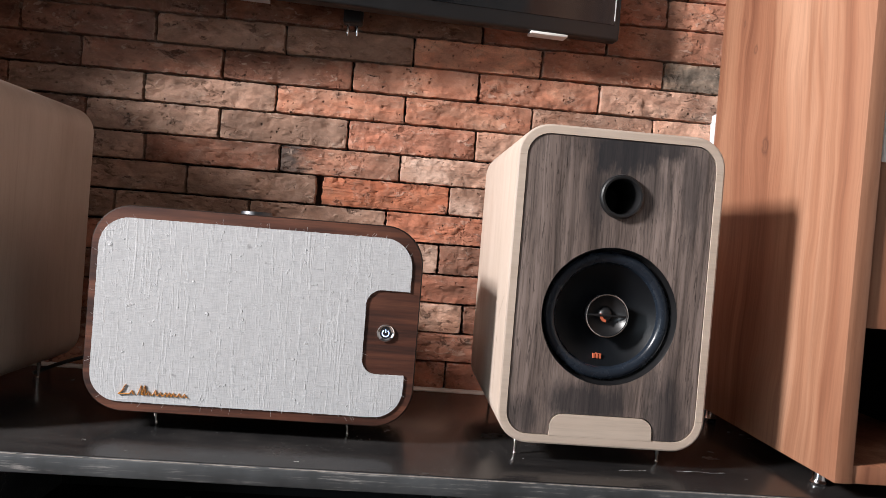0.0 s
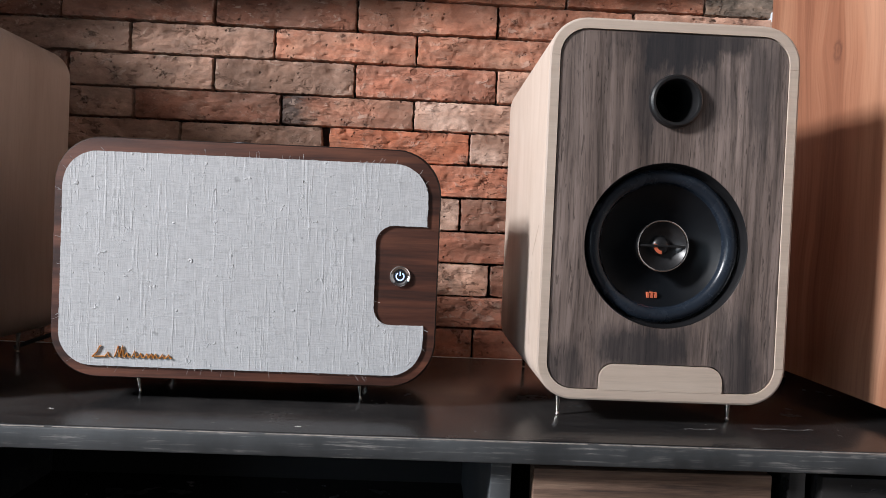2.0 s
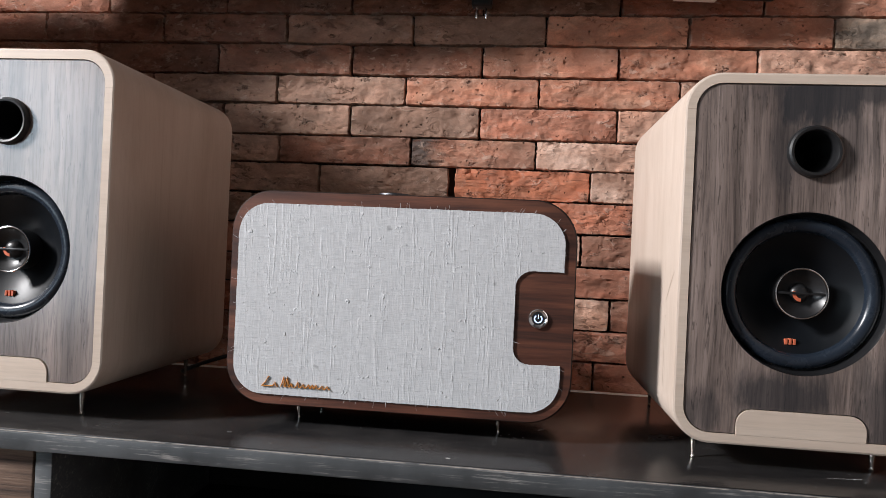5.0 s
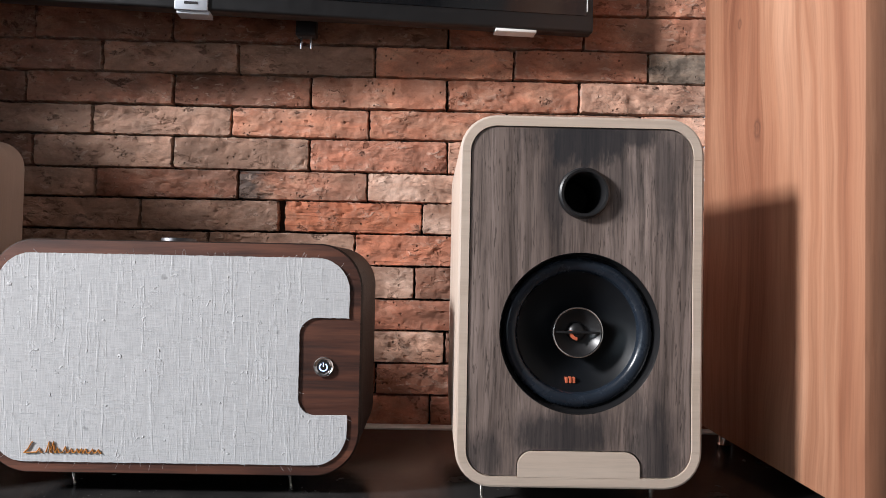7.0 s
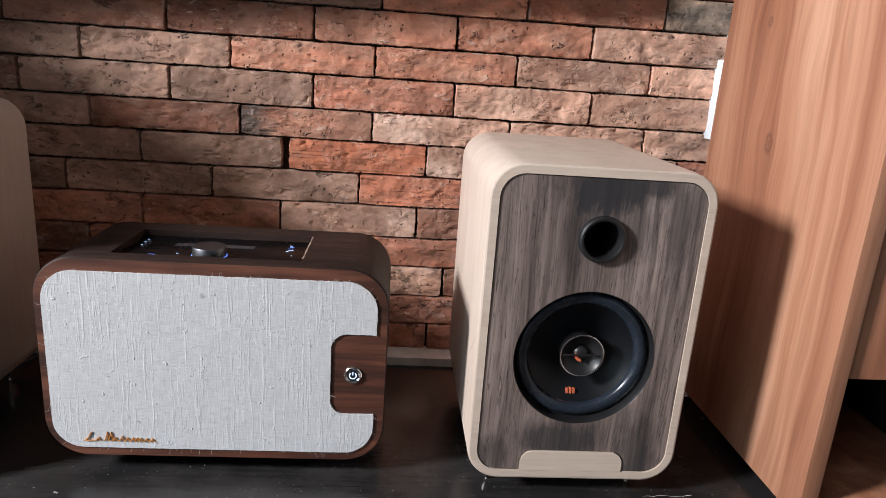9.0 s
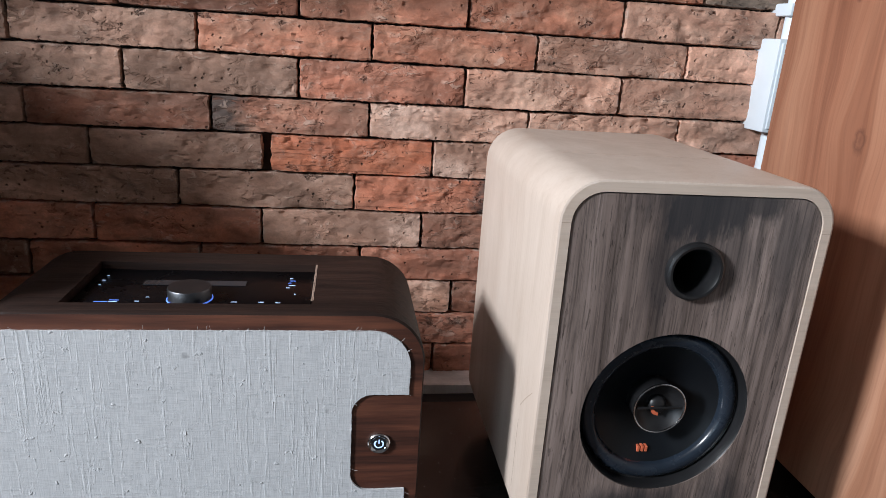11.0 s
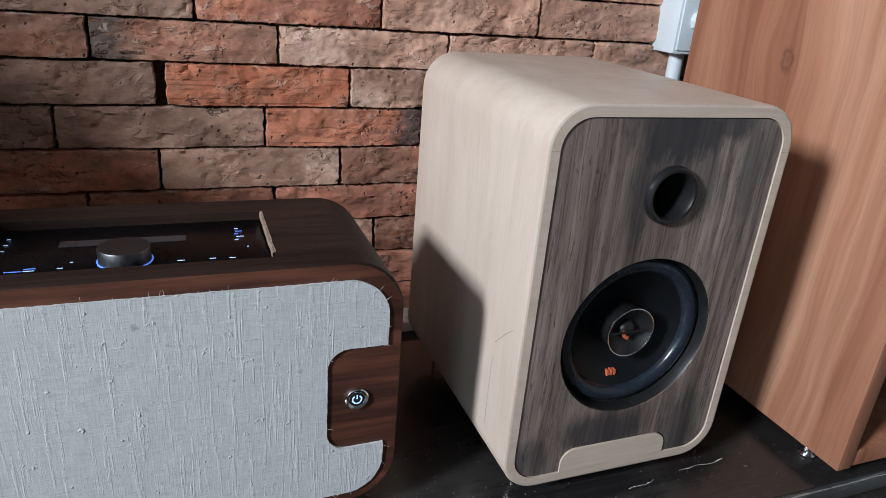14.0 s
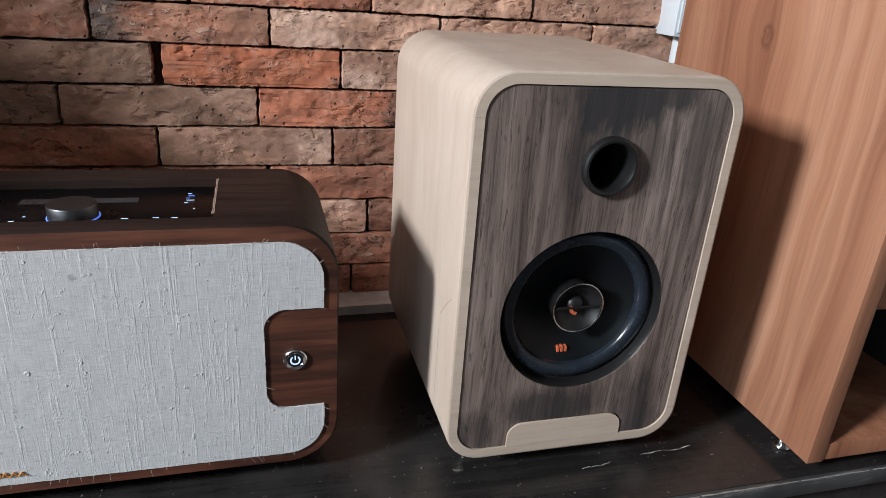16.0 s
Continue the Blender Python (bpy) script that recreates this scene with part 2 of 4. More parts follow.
def smoked_veneer(name, stains):
    """Smoked walnut veneer with upright grain and, where stained, blue-black smears of dye."""
    m, t, b = shader(name)
    warp = noise_tex(t, coords(t, (14, 14, 3)), 1.0, 2, 0.5)
    shift = node(t, "ShaderNodeVectorMath", {"operation": "SCALE"}, _0=(0.02, 0.0, 0.0), Scale=warp).outputs[0]
    v = node(t, "ShaderNodeVectorMath", {"operation": "ADD"}, _0=coords(t), _1=shift).outputs[0]

    def grain(sx, sz, detail=4, rough=0.6):
        return noise_tex(t, node(t, "ShaderNodeMapping", Vector=v, Scale=(sx, sx, sz)).outputs[0], 1.0, detail, rough, 0.1)
    board = grain(26, 1.1, 3, 0.55)
    figure = grain(120, 3.6, 5, 0.66)
    pores = grain(560, 26, 4, 0.65)
    short = grain(420, 48, 3, 0.6)
    col = ramp(t, board, (0.34, (0.110, 0.084, 0.074)), (0.5, (0.180, 0.140, 0.124)), (0.66, (0.275, 0.217, 0.193)))
    col = mix(t, 0.8 if stains else 0.45, col, ramp(t, figure, (0.36, grey(0.5)), (0.5, grey(1.0)), (0.64, grey(1.38))), "MULTIPLY")
    col = mix(t, 0.75, col, ramp(t, pores, (0.36, grey(0.45)), (0.52, grey(1.05))), "MULTIPLY")
    col = mix(t, 0.7, col, ramp(t, short, (0.31, grey(0.25)), (0.37, grey(1.0))), "MULTIPLY")
    if stains:
        sep = node(t, "ShaderNodeSeparateXYZ", Vector=v)
        ragged = calc(t, "MULTIPLY", calc(t, "SUBTRACT", grain(48, 13, 5, 0.7), 0.5), 2.6)
        total = None
        for cx, cz, rx, rz, depth in ((0.012, 0.338, 0.045, 0.026, 1.0), (0.058, 0.343, 0.018, 0.012, 0.9), (-0.012, 0.290, 0.016, 0.04, 0.55), (0.045, 0.300, 0.02, 0.03, 0.5),
                                      (-0.01, 0.068, 0.045, 0.02, 0.85), (0.078, 0.055, 0.022, 0.05, 0.75), (0.088, 0.30, 0.012, 0.05, 0.6), (-0.075, 0.05, 0.02, 0.02, 0.6)):
            dx = calc(t, "DIVIDE", calc(t, "SUBTRACT", sep.outputs[0], cx), rx)
            dz = calc(t, "DIVIDE", calc(t, "SUBTRACT", sep.outputs[2], cz), rz)
            d = calc(t, "SQRT", calc(t, "ADD", calc(t, "MULTIPLY", dx, dx), calc(t, "MULTIPLY", dz, dz)))
            blot = calc(t, "MULTIPLY", ramp(t, calc(t, "MULTIPLY", calc(t, "ADD", d, ragged), 0.5), (0.30, grey(1)), (0.72, grey(0))), depth)
            total = blot if total is None else calc(t, "MAXIMUM", total, blot)
        col = mix(t, calc(t, "MULTIPLY", total, 0.9), col, (0.026, 0.027, 0.031))
    t.links.new(col, b.inputs["Base Color"])
    t.links.new(ramp(t, pores, (0.3, grey(0.55)), (0.7, grey(0.4))), b.inputs["Roughness"])
    b.inputs["Coat Weight"].default_value, b.inputs["Coat Roughness"].default_value, b.inputs["Coat IOR"].default_value = 1.0, 0.15 if stains else 0.2, 1.45 if stains else 1.75
    b.inputs["Specular IOR Level"].default_value = 0.12 if stains else 0.5
    bump(t, b, pores, 0.5, 0.00015)
    bump(t, b, warp, 0.3, 0.0012)
    return m


BRICK = {
    "r": brick_material("brick_red", (0.372, 0.141, 0.084), (0.484, 0.194, 0.120), (0.530, 0.242, 0.158)),
    "o": brick_material("brick_orange", (0.437, 0.175, 0.104), (0.530, 0.228, 0.140), (0.567, 0.300, 0.197), 0.7),
    "O": brick_material("brick_bright", (0.465, 0.150, 0.077), (0.539, 0.184, 0.096), (0.558, 0.223, 0.125), 0.25, None, 0.6),
    "p": brick_material("brick_peach", (0.571, 0.306, 0.210), (0.683, 0.408, 0.294), (0.724, 0.469, 0.346), 0.5),
    "t": brick_material("brick_tan", (0.440, 0.240, 0.163), (0.583, 0.354, 0.258), (0.682, 0.463, 0.361), 0.7),
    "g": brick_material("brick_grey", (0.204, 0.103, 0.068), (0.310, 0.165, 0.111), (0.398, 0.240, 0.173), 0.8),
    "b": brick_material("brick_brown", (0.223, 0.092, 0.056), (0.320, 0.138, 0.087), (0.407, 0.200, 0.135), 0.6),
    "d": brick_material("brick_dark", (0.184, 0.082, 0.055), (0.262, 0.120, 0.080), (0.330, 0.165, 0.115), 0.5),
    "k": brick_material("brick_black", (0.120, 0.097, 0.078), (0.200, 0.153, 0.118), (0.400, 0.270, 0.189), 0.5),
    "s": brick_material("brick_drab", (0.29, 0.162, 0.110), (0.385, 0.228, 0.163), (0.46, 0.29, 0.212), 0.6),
    "m": brick_material("brick_burnt_end", (0.378, 0.160, 0.100), (0.495, 0.225, 0.145), (0.543, 0.310, 0.210), 0.7, (0.087, 0.072, 0.065)),
    "n": brick_material("brick_burnt_right_end", (0.437, 0.155, 0.086), (0.51, 0.19, 0.110), (0.545, 0.25, 0.15), 0.35, (0.075, 0.066, 0.06), 0.55, -1),
}
MORTAR = plain("mortar", (0.035, 0.027, 0.023), 0.95, 0, 0.4, 60, 0.002)
MAPLE = maple_veneer()
MAPLE_EDGE = wood("maple_edge", (0.53, 0.42, 0.335), (0.61, 0.50, 0.41), (0.66, 0.555, 0.465), "x", 60, 320, 0.45, 0.0001, 0.12, 0.7, pore_dark=0.88)
SMOKED = smoked_veneer("smoked_walnut_veneer", True)
SMOKED_CLEAN = smoked_veneer("smoked_walnut_veneer_clean", False)
WALNUT = wood("walnut_front", (0.032, 0.0115, 0.0075), (0.092, 0.032, 0.019), (0.19, 0.07, 0.039), "x", 42, 240, 0.42, 0.0003, 0.4, 1.5)
WALNUT_SHELL = wood("walnut_shell", (0.013, 0.0068, 0.005), (0.026, 0.013, 0.0095), (0.044, 0.023, 0.0165), "x", 70, 460, 0.55, 0.0004, 0.35, 1.2)
WALNUT_SHELL.node_tree.nodes["Principled BSDF"].inputs["Specular IOR Level"].default_value = 0.28
SEAM = plain("veneer_seam", (0.40, 0.31, 0.245), 0.6)
RAW_CUT = plain("raw_cut_wood", (0.24, 0.165, 0.125), 0.85, 0, 0.45, 240)
DRAWER_WOOD = wood("drawer_wood", (0.07, 0.042, 0.03), (0.19, 0.115, 0.078), (0.30, 0.195, 0.135), "x", 110, 300, 0.6, 0.0012, 0.4, 1.3)
BLACK_PLASTIC = plain("black_plastic", (0.012, 0.012, 0.013), 0.38, 0, 0.1, 60)
BLACK_GLOSS = plain("black_gloss", (0.006, 0.006, 0.008), 0.12, 0, 0.1, 20)
TOUCH_PANEL = plain("touch_panel", (0.003, 0.003, 0.004), 0.3, 0, 0.1, 20)
TOUCH_PANEL.node_tree.nodes["Principled BSDF"].inputs["Specular IOR Level"].default_value = 0.08
BLACK_MATT = plain("black_matt", (0.01, 0.01, 0.011), 0.7, 0, 0.2, 40)
CONE = plain("cone_polypropylene", (0.004, 0.0052, 0.007), 0.4, 0, 0.1, 30)
CONE.node_tree.nodes["Principled BSDF"].inputs["Specular IOR Level"].default_value = 0.28
# blue in the base colour stands in for the window's highlight on the roll
RUBBER = plain("surround_rubber", (0.015, 0.021, 0.031), 0.26, 0, 0.1, 60)
CHROME = plain("chrome", (0.75, 0.75, 0.76), 0.14, 1.0, 0.05, 60)
STEEL = plain("turned_aluminium", (0.5, 0.5, 0.52), 0.28, 1.0, 0.08, 90)
KNOB_METAL = plain("knob_metal", (0.11, 0.113, 0.122), 0.45, 1.0, 0.12, 200)
BRASS_PIN = plain("nickel_pin", (0.62, 0.58, 0.53), 0.2, 1.0, 0.08, 90)
ORANGE_MARK = plain("orange_print", (0.55, 0.13, 0.06), 0.5, 0, 0.1)
GOLD_MARK = plain("amber_script", (0.55, 0.23, 0.045), 0.45, 0.2, 0.25, 300)
WHITE_PVC = plain("white_pvc", (0.66, 0.72, 0.77), 0.4, 0, 0.04, 20)
WHITE_PAINT = plain("white_paint", (0.72, 0.7, 0.67), 0.7, 0, 0.15, 50)
WORN = plain("worn_wood", (0.24, 0.22, 0.2), 0.8, 0, 0.4, 200)
WHITE_LABEL = plain("white_label", (0.8, 0.8, 0.79), 0.5, 0, 0.03)
GREY_LABEL = plain("grey_label", (0.5, 0.54, 0.6), 0.35, 0.2, 0.05)
# unseen walls: dark plaster holds fill down, the pale east one bounces it
BOUNCE_PLASTER = plain("bounce_plaster", (0.34, 0.325, 0.31), 0.9, 0, 0.08, 6, 0.001)
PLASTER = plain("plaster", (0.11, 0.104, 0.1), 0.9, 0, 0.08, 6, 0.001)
FLOOR_WOOD = wood("floor_wood", (0.08, 0.05, 0.035), (0.13, 0.085, 0.06), (0.18, 0.12, 0.085), "x", 14, 90, 0.5, 0.0006)
LED = glow("led_white", (0.55, 0.7, 1.0), 0.8)
LED_BLUE = glow("led_blue", (0.16, 0.3, 1.0), 0.8)
SCREEN = plain("screen_glass", (0.008, 0.009, 0.011), 0.09, 0, 0.05, 8)


def linen():
    m, t, b = shader("linen_weave")
    v = coords(t)
    warp = noise_tex(t, coords(t, (1250, 1250, 70)), 1.0, 2, 0.5)
    weft = noise_tex(t, coords(t, (70, 1250, 1250)), 1.0, 2, 0.5)
    slub_v = noise_tex(t, coords(t, (300, 300, 17)), 1.0, 5, 0.65)
    slub_h = noise_tex(t, coords(t, (26, 400, 400)), 1.0, 5, 0.65)
    weave = calc(t, "ADD", warp, weft)
    sv = ramp(t, slub_v, (0.53, grey(0)), (0.72, grey(1)))
    sh = ramp(t, slub_h, (0.55, grey(0)), (0.74, grey(1)))
    kn = ramp(t, noise_tex(t, v, 140, 3, 0.5), (0.68, grey(0)), (0.80, grey(1)))
    col = ramp(t, weave, (0.6, (0.455, 0.463, 0.478)), (1.0, (0.515, 0.523, 0.537)), (1.4, (0.565, 0.572, 0.585)))
    col = mix(t, 0.5, col, ramp(t, slub_v, (0.3, grey(0.88)), (0.66, grey(1.08))), "MULTIPLY")
    col = mix(t, 0.35, col, ramp(t, slub_h, (0.3, grey(0.9)), (0.66, grey(1.06))), "MULTIPLY")
    spot = ramp(t, noise_tex(t, v, 75, 2, 0.4), (0.22, grey(0.4)), (0.27, grey(1)))
    col = mix(t, 0.6, col, spot, "MULTIPLY")
    t.links.new(col, b.inputs["Base Color"])
    b.inputs["Roughness"].default_value = 0.95
    b.inputs["Specular IOR Level"].default_value = 0.15
    b.inputs["Sheen Weight"].default_value = 0.1
    bump(t, b, weave, 0.3, 0.0003)
    bump(t, b, calc(t, "ADD", sv, calc(t, "MULTIPLY", sh, 0.8)), 0.45, 0.0006)
    bump(t, b, noise_tex(t, v, 26, 3, 0.5), 0.35, 0.0022)
    bump(t, b, kn, 0.7, 0.0012)
    return m


def black_stain(name, streaks):
    """Black-stained board with a worn sheen; the cut edge shows pale scuffs along the grain."""
    m, t, b = shader(name)
    v = coords(t)
    grain = noise_tex(t, coords(t, (9, 190, 190)), 1.0, 6, 0.7)
    patch = noise_tex(t, v, 11, 5, 0.6)
    col = ramp(t, grain, (0.3, (0.008, 0.008, 0.009)), (0.7, (0.023, 0.022, 0.022)))
    if streaks:
        wear = ramp(t, noise_tex(t, coords(t, (14, 330, 330)), 1.0, 6, 0.75, 0.4), (0.54, grey(0)), (0.62, grey(1)))
        wear = calc(t, "MULTIPLY", wear, ramp(t, noise_tex(t, v, 22, 3), (0.42, grey(0)), (0.62, grey(1))))
        col = mix(t, 0.7, ramp(t, patch, (0.35, (0.022, 0.025, 0.027)), (0.65, (0.068, 0.075, 0.08))), col, "ADD")
        col = mix(t, wear, col, (0.26, 0.25, 0.24))
    else:
        dust = ramp(t, noise_tex(t, v, 330, 2, 0.4), (0.735, grey(0)), (0.76, grey(0.6)))
        col = mix(t, dust, col, (0.3, 0.29, 0.27))
        # random paler patches put dust and some of the top's sheen into its colour
        dusty_sheen = ramp(t, patch, (0.4, grey(0)), (0.7, grey(0.5)))
        col = mix(t, dusty_sheen, col, (0.055, 0.051, 0.049))
    t.links.new(col, b.inputs["Base Color"])
    t.links.new(ramp(t, patch, (0.3, grey(0.15 if not streaks else 0.42)), (0.7, grey(0.29 if not streaks else 0.58))), b.inputs["Roughness"])
    bump(t, b, grain, 0.35, 0.0005)
    return m


KNOTS = ((0.189, 0.380, 1.15), (0.233, 0.515, 0.65), (0.27, 0.56, 0.5))   # y, z, size


def knotty_wood():
    """Reddish plank wood with upright cathedral figure that bends round a few knots."""
    m, t, b = shader("knotty_cabinet_wood")
    tc = node(t, "ShaderNodeTexCoord").outputs["Object"]
    sep = node(t, "ShaderNodeSeparateXYZ", Vector=tc)
    y, z = sep.outputs[1], sep.outputs[2]
    ragged = calc(t, "MULTIPLY", calc(t, "SUBTRACT", noise_tex(t, tc, 95, 3, 0.6), 0.5), 1.1)
    bend, rings = None, None
    for ky, kz, s in KNOTS:
        dy, dz = calc(t, "SUBTRACT", y, ky), calc(t, "SUBTRACT", z, kz)
        ry, rz = calc(t, "DIVIDE", dy, 0.0085 * s), calc(t, "DIVIDE", dz, 0.0135 * s)
        d2 = calc(t, "ADD", calc(t, "MULTIPLY", ry, ry), calc(t, "MULTIPLY", rz, rz))
        d = calc(t, "ADD", calc(t, "SQRT", d2), ragged)
        near = calc(t, "DIVIDE", 1.0, calc(t, "ADD", 1.0, calc(t, "MULTIPLY", d2, 0.10)))
        push = calc(t, "MULTIPLY", calc(t, "MULTIPLY", dy, near), -0.8)
        rim = ramp(t, d, (0.0, grey(0.55)), (0.3, grey(0.2)), (0.55, grey(0.75)), (0.75, grey(0.35)), (1.0, grey(0.0)))
        bend = push if bend is None else calc(t, "ADD", bend, push)
        rings = rim if rings is None else calc(t, "MAXIMUM", rings, rim)
    sway = calc(t, "MULTIPLY", calc(t, "SUBTRACT", noise_tex(t, coords(t, (2, 6, 2.6)), 1.0, 3, 0.5), 0.5), 0.075)
    v = node(t, "ShaderNodeCombineXYZ", X=sep.outputs[0], Y=calc(t, "ADD", calc(t, "ADD", y, bend), sway), Z=z).outputs[0]

    def grain(s, sz, detail=4, rough=0.6, distort=0.0):
        return noise_tex(t, node(t, "ShaderNodeMapping", Vector=v, Scale=(s, s, sz)).outputs[0], 1.0, detail, rough, distort)
    figure = grain(11, 0.9, 4, 0.58, 0.6)
    lines = grain(70, 1.6, 4, 0.6, 0.2)
    streak = grain(300, 9, 4, 0.65)
    col = ramp(t, figure, (0.32, (0.18, 0.070, 0.039)), (0.43, (0.285, 0.124, 0.070)), (0.53, (0.365, 0.180, 0.106)), (0.66, (0.47, 0.262, 0.168)))
    col = mix(t, 0.42, col, ramp(t, lines, (0.33, (0.60, 0.48, 0.42)), (0.47, grey(1)), (0.64, grey(1.12))), "MULTIPLY")
    col = mix(t, 0.5, col, ramp(t, streak, (0.32, grey(0.74)), (0.55, grey(1.03))), "MULTIPLY")
    col = mix(t, calc(t, "MULTIPLY", rings, 0.85), col, (0.085, 0.034, 0.022))
    t.links.new(col, b.inputs["Base Color"])
    t.links.new(ramp(t, streak, (0.3, grey(0.58)), (0.7, grey(0.42))), b.inputs["Roughness"])
    bump(t, b, streak, 0.3, 0.0003)
    return m


LINEN = linen()
STAIN_TOP = black_stain("black_stained_top", False)
STAIN_EDGE = black_stain("black_stained_edge", True)
CABINET_WOOD = knotty_wood()


# ---- building helpers ----
def mesh_of(name, bm, material, smooth=35):
    bmesh.ops.recalc_face_normals(bm, faces=bm.faces)
    me = bpy.data.meshes.new(name)
    bm.to_mesh(me)
    bm.free()
    me.materials.append(material)
    if smooth:
        me.shade_smooth()
        me.set_sharp_from_angle(angle=radians(smooth))
    return me


def part(name, bm, material, parent=None, label="", smooth=35):
    ob = new(name, mesh_of(name, bm, material, smooth))
    ob.parent = parent
    return tagged(ob, label)


def thing(name, place, label, category, group="", kind=""):
    ob = new(name)
    ob.empty_display_size = 0.05
    ob.matrix_basis = pose(*place)
    return tagged(ob, label, category, group, kind)


def add_box(bm, x0, x1, y0, y1, z0, z1, bevel=0.0, segments=2):
    made = bmesh.ops.create_cube(bm, size=1.0, matrix=Matrix.Translation(((x0 + x1) / 2, (y0 + y1) / 2, (z0 + z1) / 2)) @ Matrix.Diagonal((x1 - x0, y1 - y0, z1 - z0, 1)))
    if bevel:
        edges = list({e for v in made["verts"] for e in v.link_edges})
        bmesh.ops.bevel(bm, geom=edges, offset=bevel, segments=segments, affect="EDGES", profile=0.5)
    return bm


def box(x0, x1, y0, y1, z0, z1, bevel=0.0, segments=2):
    return add_box(bmesh.new(), x0, x1, y0, y1, z0, z1, bevel, segments)


def rounded(x0, x1, z0, z1, r, n=8):
    """A rounded rectangle's outline in x and z, anticlockwise from the lower right corner."""
    pts = []
    for cx, cz, a0 in ((x1 - r, z0 + r, -90), (x1 - r, z1 - r, 0), (x0 + r, z1 - r, 90), (x0 + r, z0 + r, 180)):
        for i in range(n + 1):
            a = radians(a0 + 90 * i / n)
            pts.append((cx + r * math.cos(a), cz + r * math.sin(a)))
    return pts


def circle(cx, cz, r, n=64):
    return [(cx + r * math.cos(2 * math.pi * i / n), cz + r * math.sin(2 * math.pi * i / n)) for i in range(n)]


def skin(bm, loops, cap_start=False, cap_end=False, closed=True):
    """Quads between equally long loops of (x, y, z)."""
    rows = [[bm.verts.new(p) for p in loop] for loop in loops]
    for a, b in zip(rows, rows[1:]):
        n = len(a)
        for i in range(n if closed else n - 1):
            bm.faces.new((a[i], a[(i + 1) % n], b[(i + 1) % n], b[i]))
    if cap_start:
        bm.faces.new(rows[0])
    if cap_end:
        bm.faces.new(rows[-1])
    return bm


def at_y(outline, y):
    return [(x, y, z) for x, z in outline]


def plate(loops, y0, y1, edge=0.0006):
    """A board in the x-z plane with holes: the first loop is the outline; its front is at y0."""
    bm = bmesh.new()
    front = []
    for loop in loops:
        a = [bm.verts.new((x, y0, z)) for x, z in loop]
        b = [bm.verts.new((x, y0 + edge, z)) for x, z in loop]
        c = [bm.verts.new((x, y1, z)) for x, z in loop]
        n = len(a)
        for i in range(n):
            j = (i + 1) % n
            front.append(bm.edges.new((a[i], a[j])))
            bm.faces.new((a[i], a[j], b[j], b[i]))
            bm.faces.new((b[i], b[j], c[j], c[i]))
    bmesh.ops.triangle_fill(bm, use_beauty=True, use_dissolve=False, edges=front, normal=(0, -1, 0))
    return bm


def lathe(profile, centre=(0, 0, 0), axis="z", n=48):
    """A turned shape: profile rows of (radius, height) along the axis."""
    bm = bmesh.new()
    loops = []
    for r, h in profile:
        loop = []
        for i in range(n):
            a = 2 * math.pi * i / n
            c, s = max(r, 1e-5) * math.cos(a), max(r, 1e-5) * math.sin(a)
            p = (c, h, s) if axis == "y" else ((c, s, h) if axis == "z" else (h, c, s))
            loop.append(tuple(p[k] + centre[k] for k in range(3)))
        loops.append(loop)
    skin(bm, loops)
    bmesh.ops.remove_doubles(bm, verts=bm.verts, dist=2e-5)
    return bm


def tube(points, radius, n=10, taper=None):
    """A round bar along points."""
    bm = bmesh.new()
    pts = [Vector(p) for p in points]
    loops = []
    for i, p in enumerate(pts):
        d = (pts[min(i + 1, len(pts) - 1)] - pts[max(i - 1, 0)]).normalized()
        side = d.cross(Vector((0.13, 0.31, 0.94))).normalized()
        up = side.cross(d)
        r = radius if taper is None else radius + (taper - radius) * i / (len(pts) - 1)
        loops.append([tuple(p + r * (math.cos(2 * math.pi * k / n) * side + math.sin(2 * math.pi * k / n) * up)) for k in range(n)])
    skin(bm, loops, True, True)
    return bm


def arc_points(p0, p1, p2, n=14):
    a, b, c = Vector(p0), Vector(p1), Vector(p2)
    return [tuple((1 - t) ** 2 * a + 2 * t * (1 - t) * b + t * t * c) for t in (i / n for i in range(n + 1))]


# ---- the room ----
SHELF = 0.638
WALL = 1.126


def structure(name, bm, material, label, category="wall"):
    ob = part(name, bm, material, None, label, 0)
    return tagged(ob, "", category, "", "structure")


X0, X1, Y0, Y1, Z0, Z1 = ROOM
structure("floor", box(X0 - 0.2, X1 + 0.2, Y0 - 0.2, Y1 + 0.2, -0.1, 0), FLOOR_WOOD, "dark brown wooden floor of the room", "floor")
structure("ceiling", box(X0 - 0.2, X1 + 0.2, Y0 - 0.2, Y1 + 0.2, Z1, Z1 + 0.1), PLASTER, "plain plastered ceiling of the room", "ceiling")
# out of view; pale only to throw fill light back west
structure("wall_east", box(X1, X1 + 0.15, Y0, Y1, 0, Z1), BOUNCE_PLASTER, "unseen pale wall added to bounce fill light")
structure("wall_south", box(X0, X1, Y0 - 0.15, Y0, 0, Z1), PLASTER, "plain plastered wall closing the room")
wall_west = bmesh.new()
cuts = sorted((WIN_A, WIN_B))
edge_y = Y0
for wy0, wy1, wz0, wz1 in cuts:
    add_box(wall_west, X0 - 0.2, X0, edge_y, wy0, 0, Z1)
    add_box(wall_west, X0 - 0.2, X0, wy0, wy1, 0, wz0)
    add_box(wall_west, X0 - 0.2, X0, wy0, wy1, wz1, Z1)
    edge_y = wy1
add_box(wall_west, X0 - 0.2, X0, edge_y, Y1, 0, Z1)
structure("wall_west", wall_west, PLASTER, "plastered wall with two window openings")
wall_north = structure("wall_north", box(X0, X1, WALL + 0.016, WALL + 0.2, 0, Z1), MORTAR, "old red brick wall with dark recessed joints")
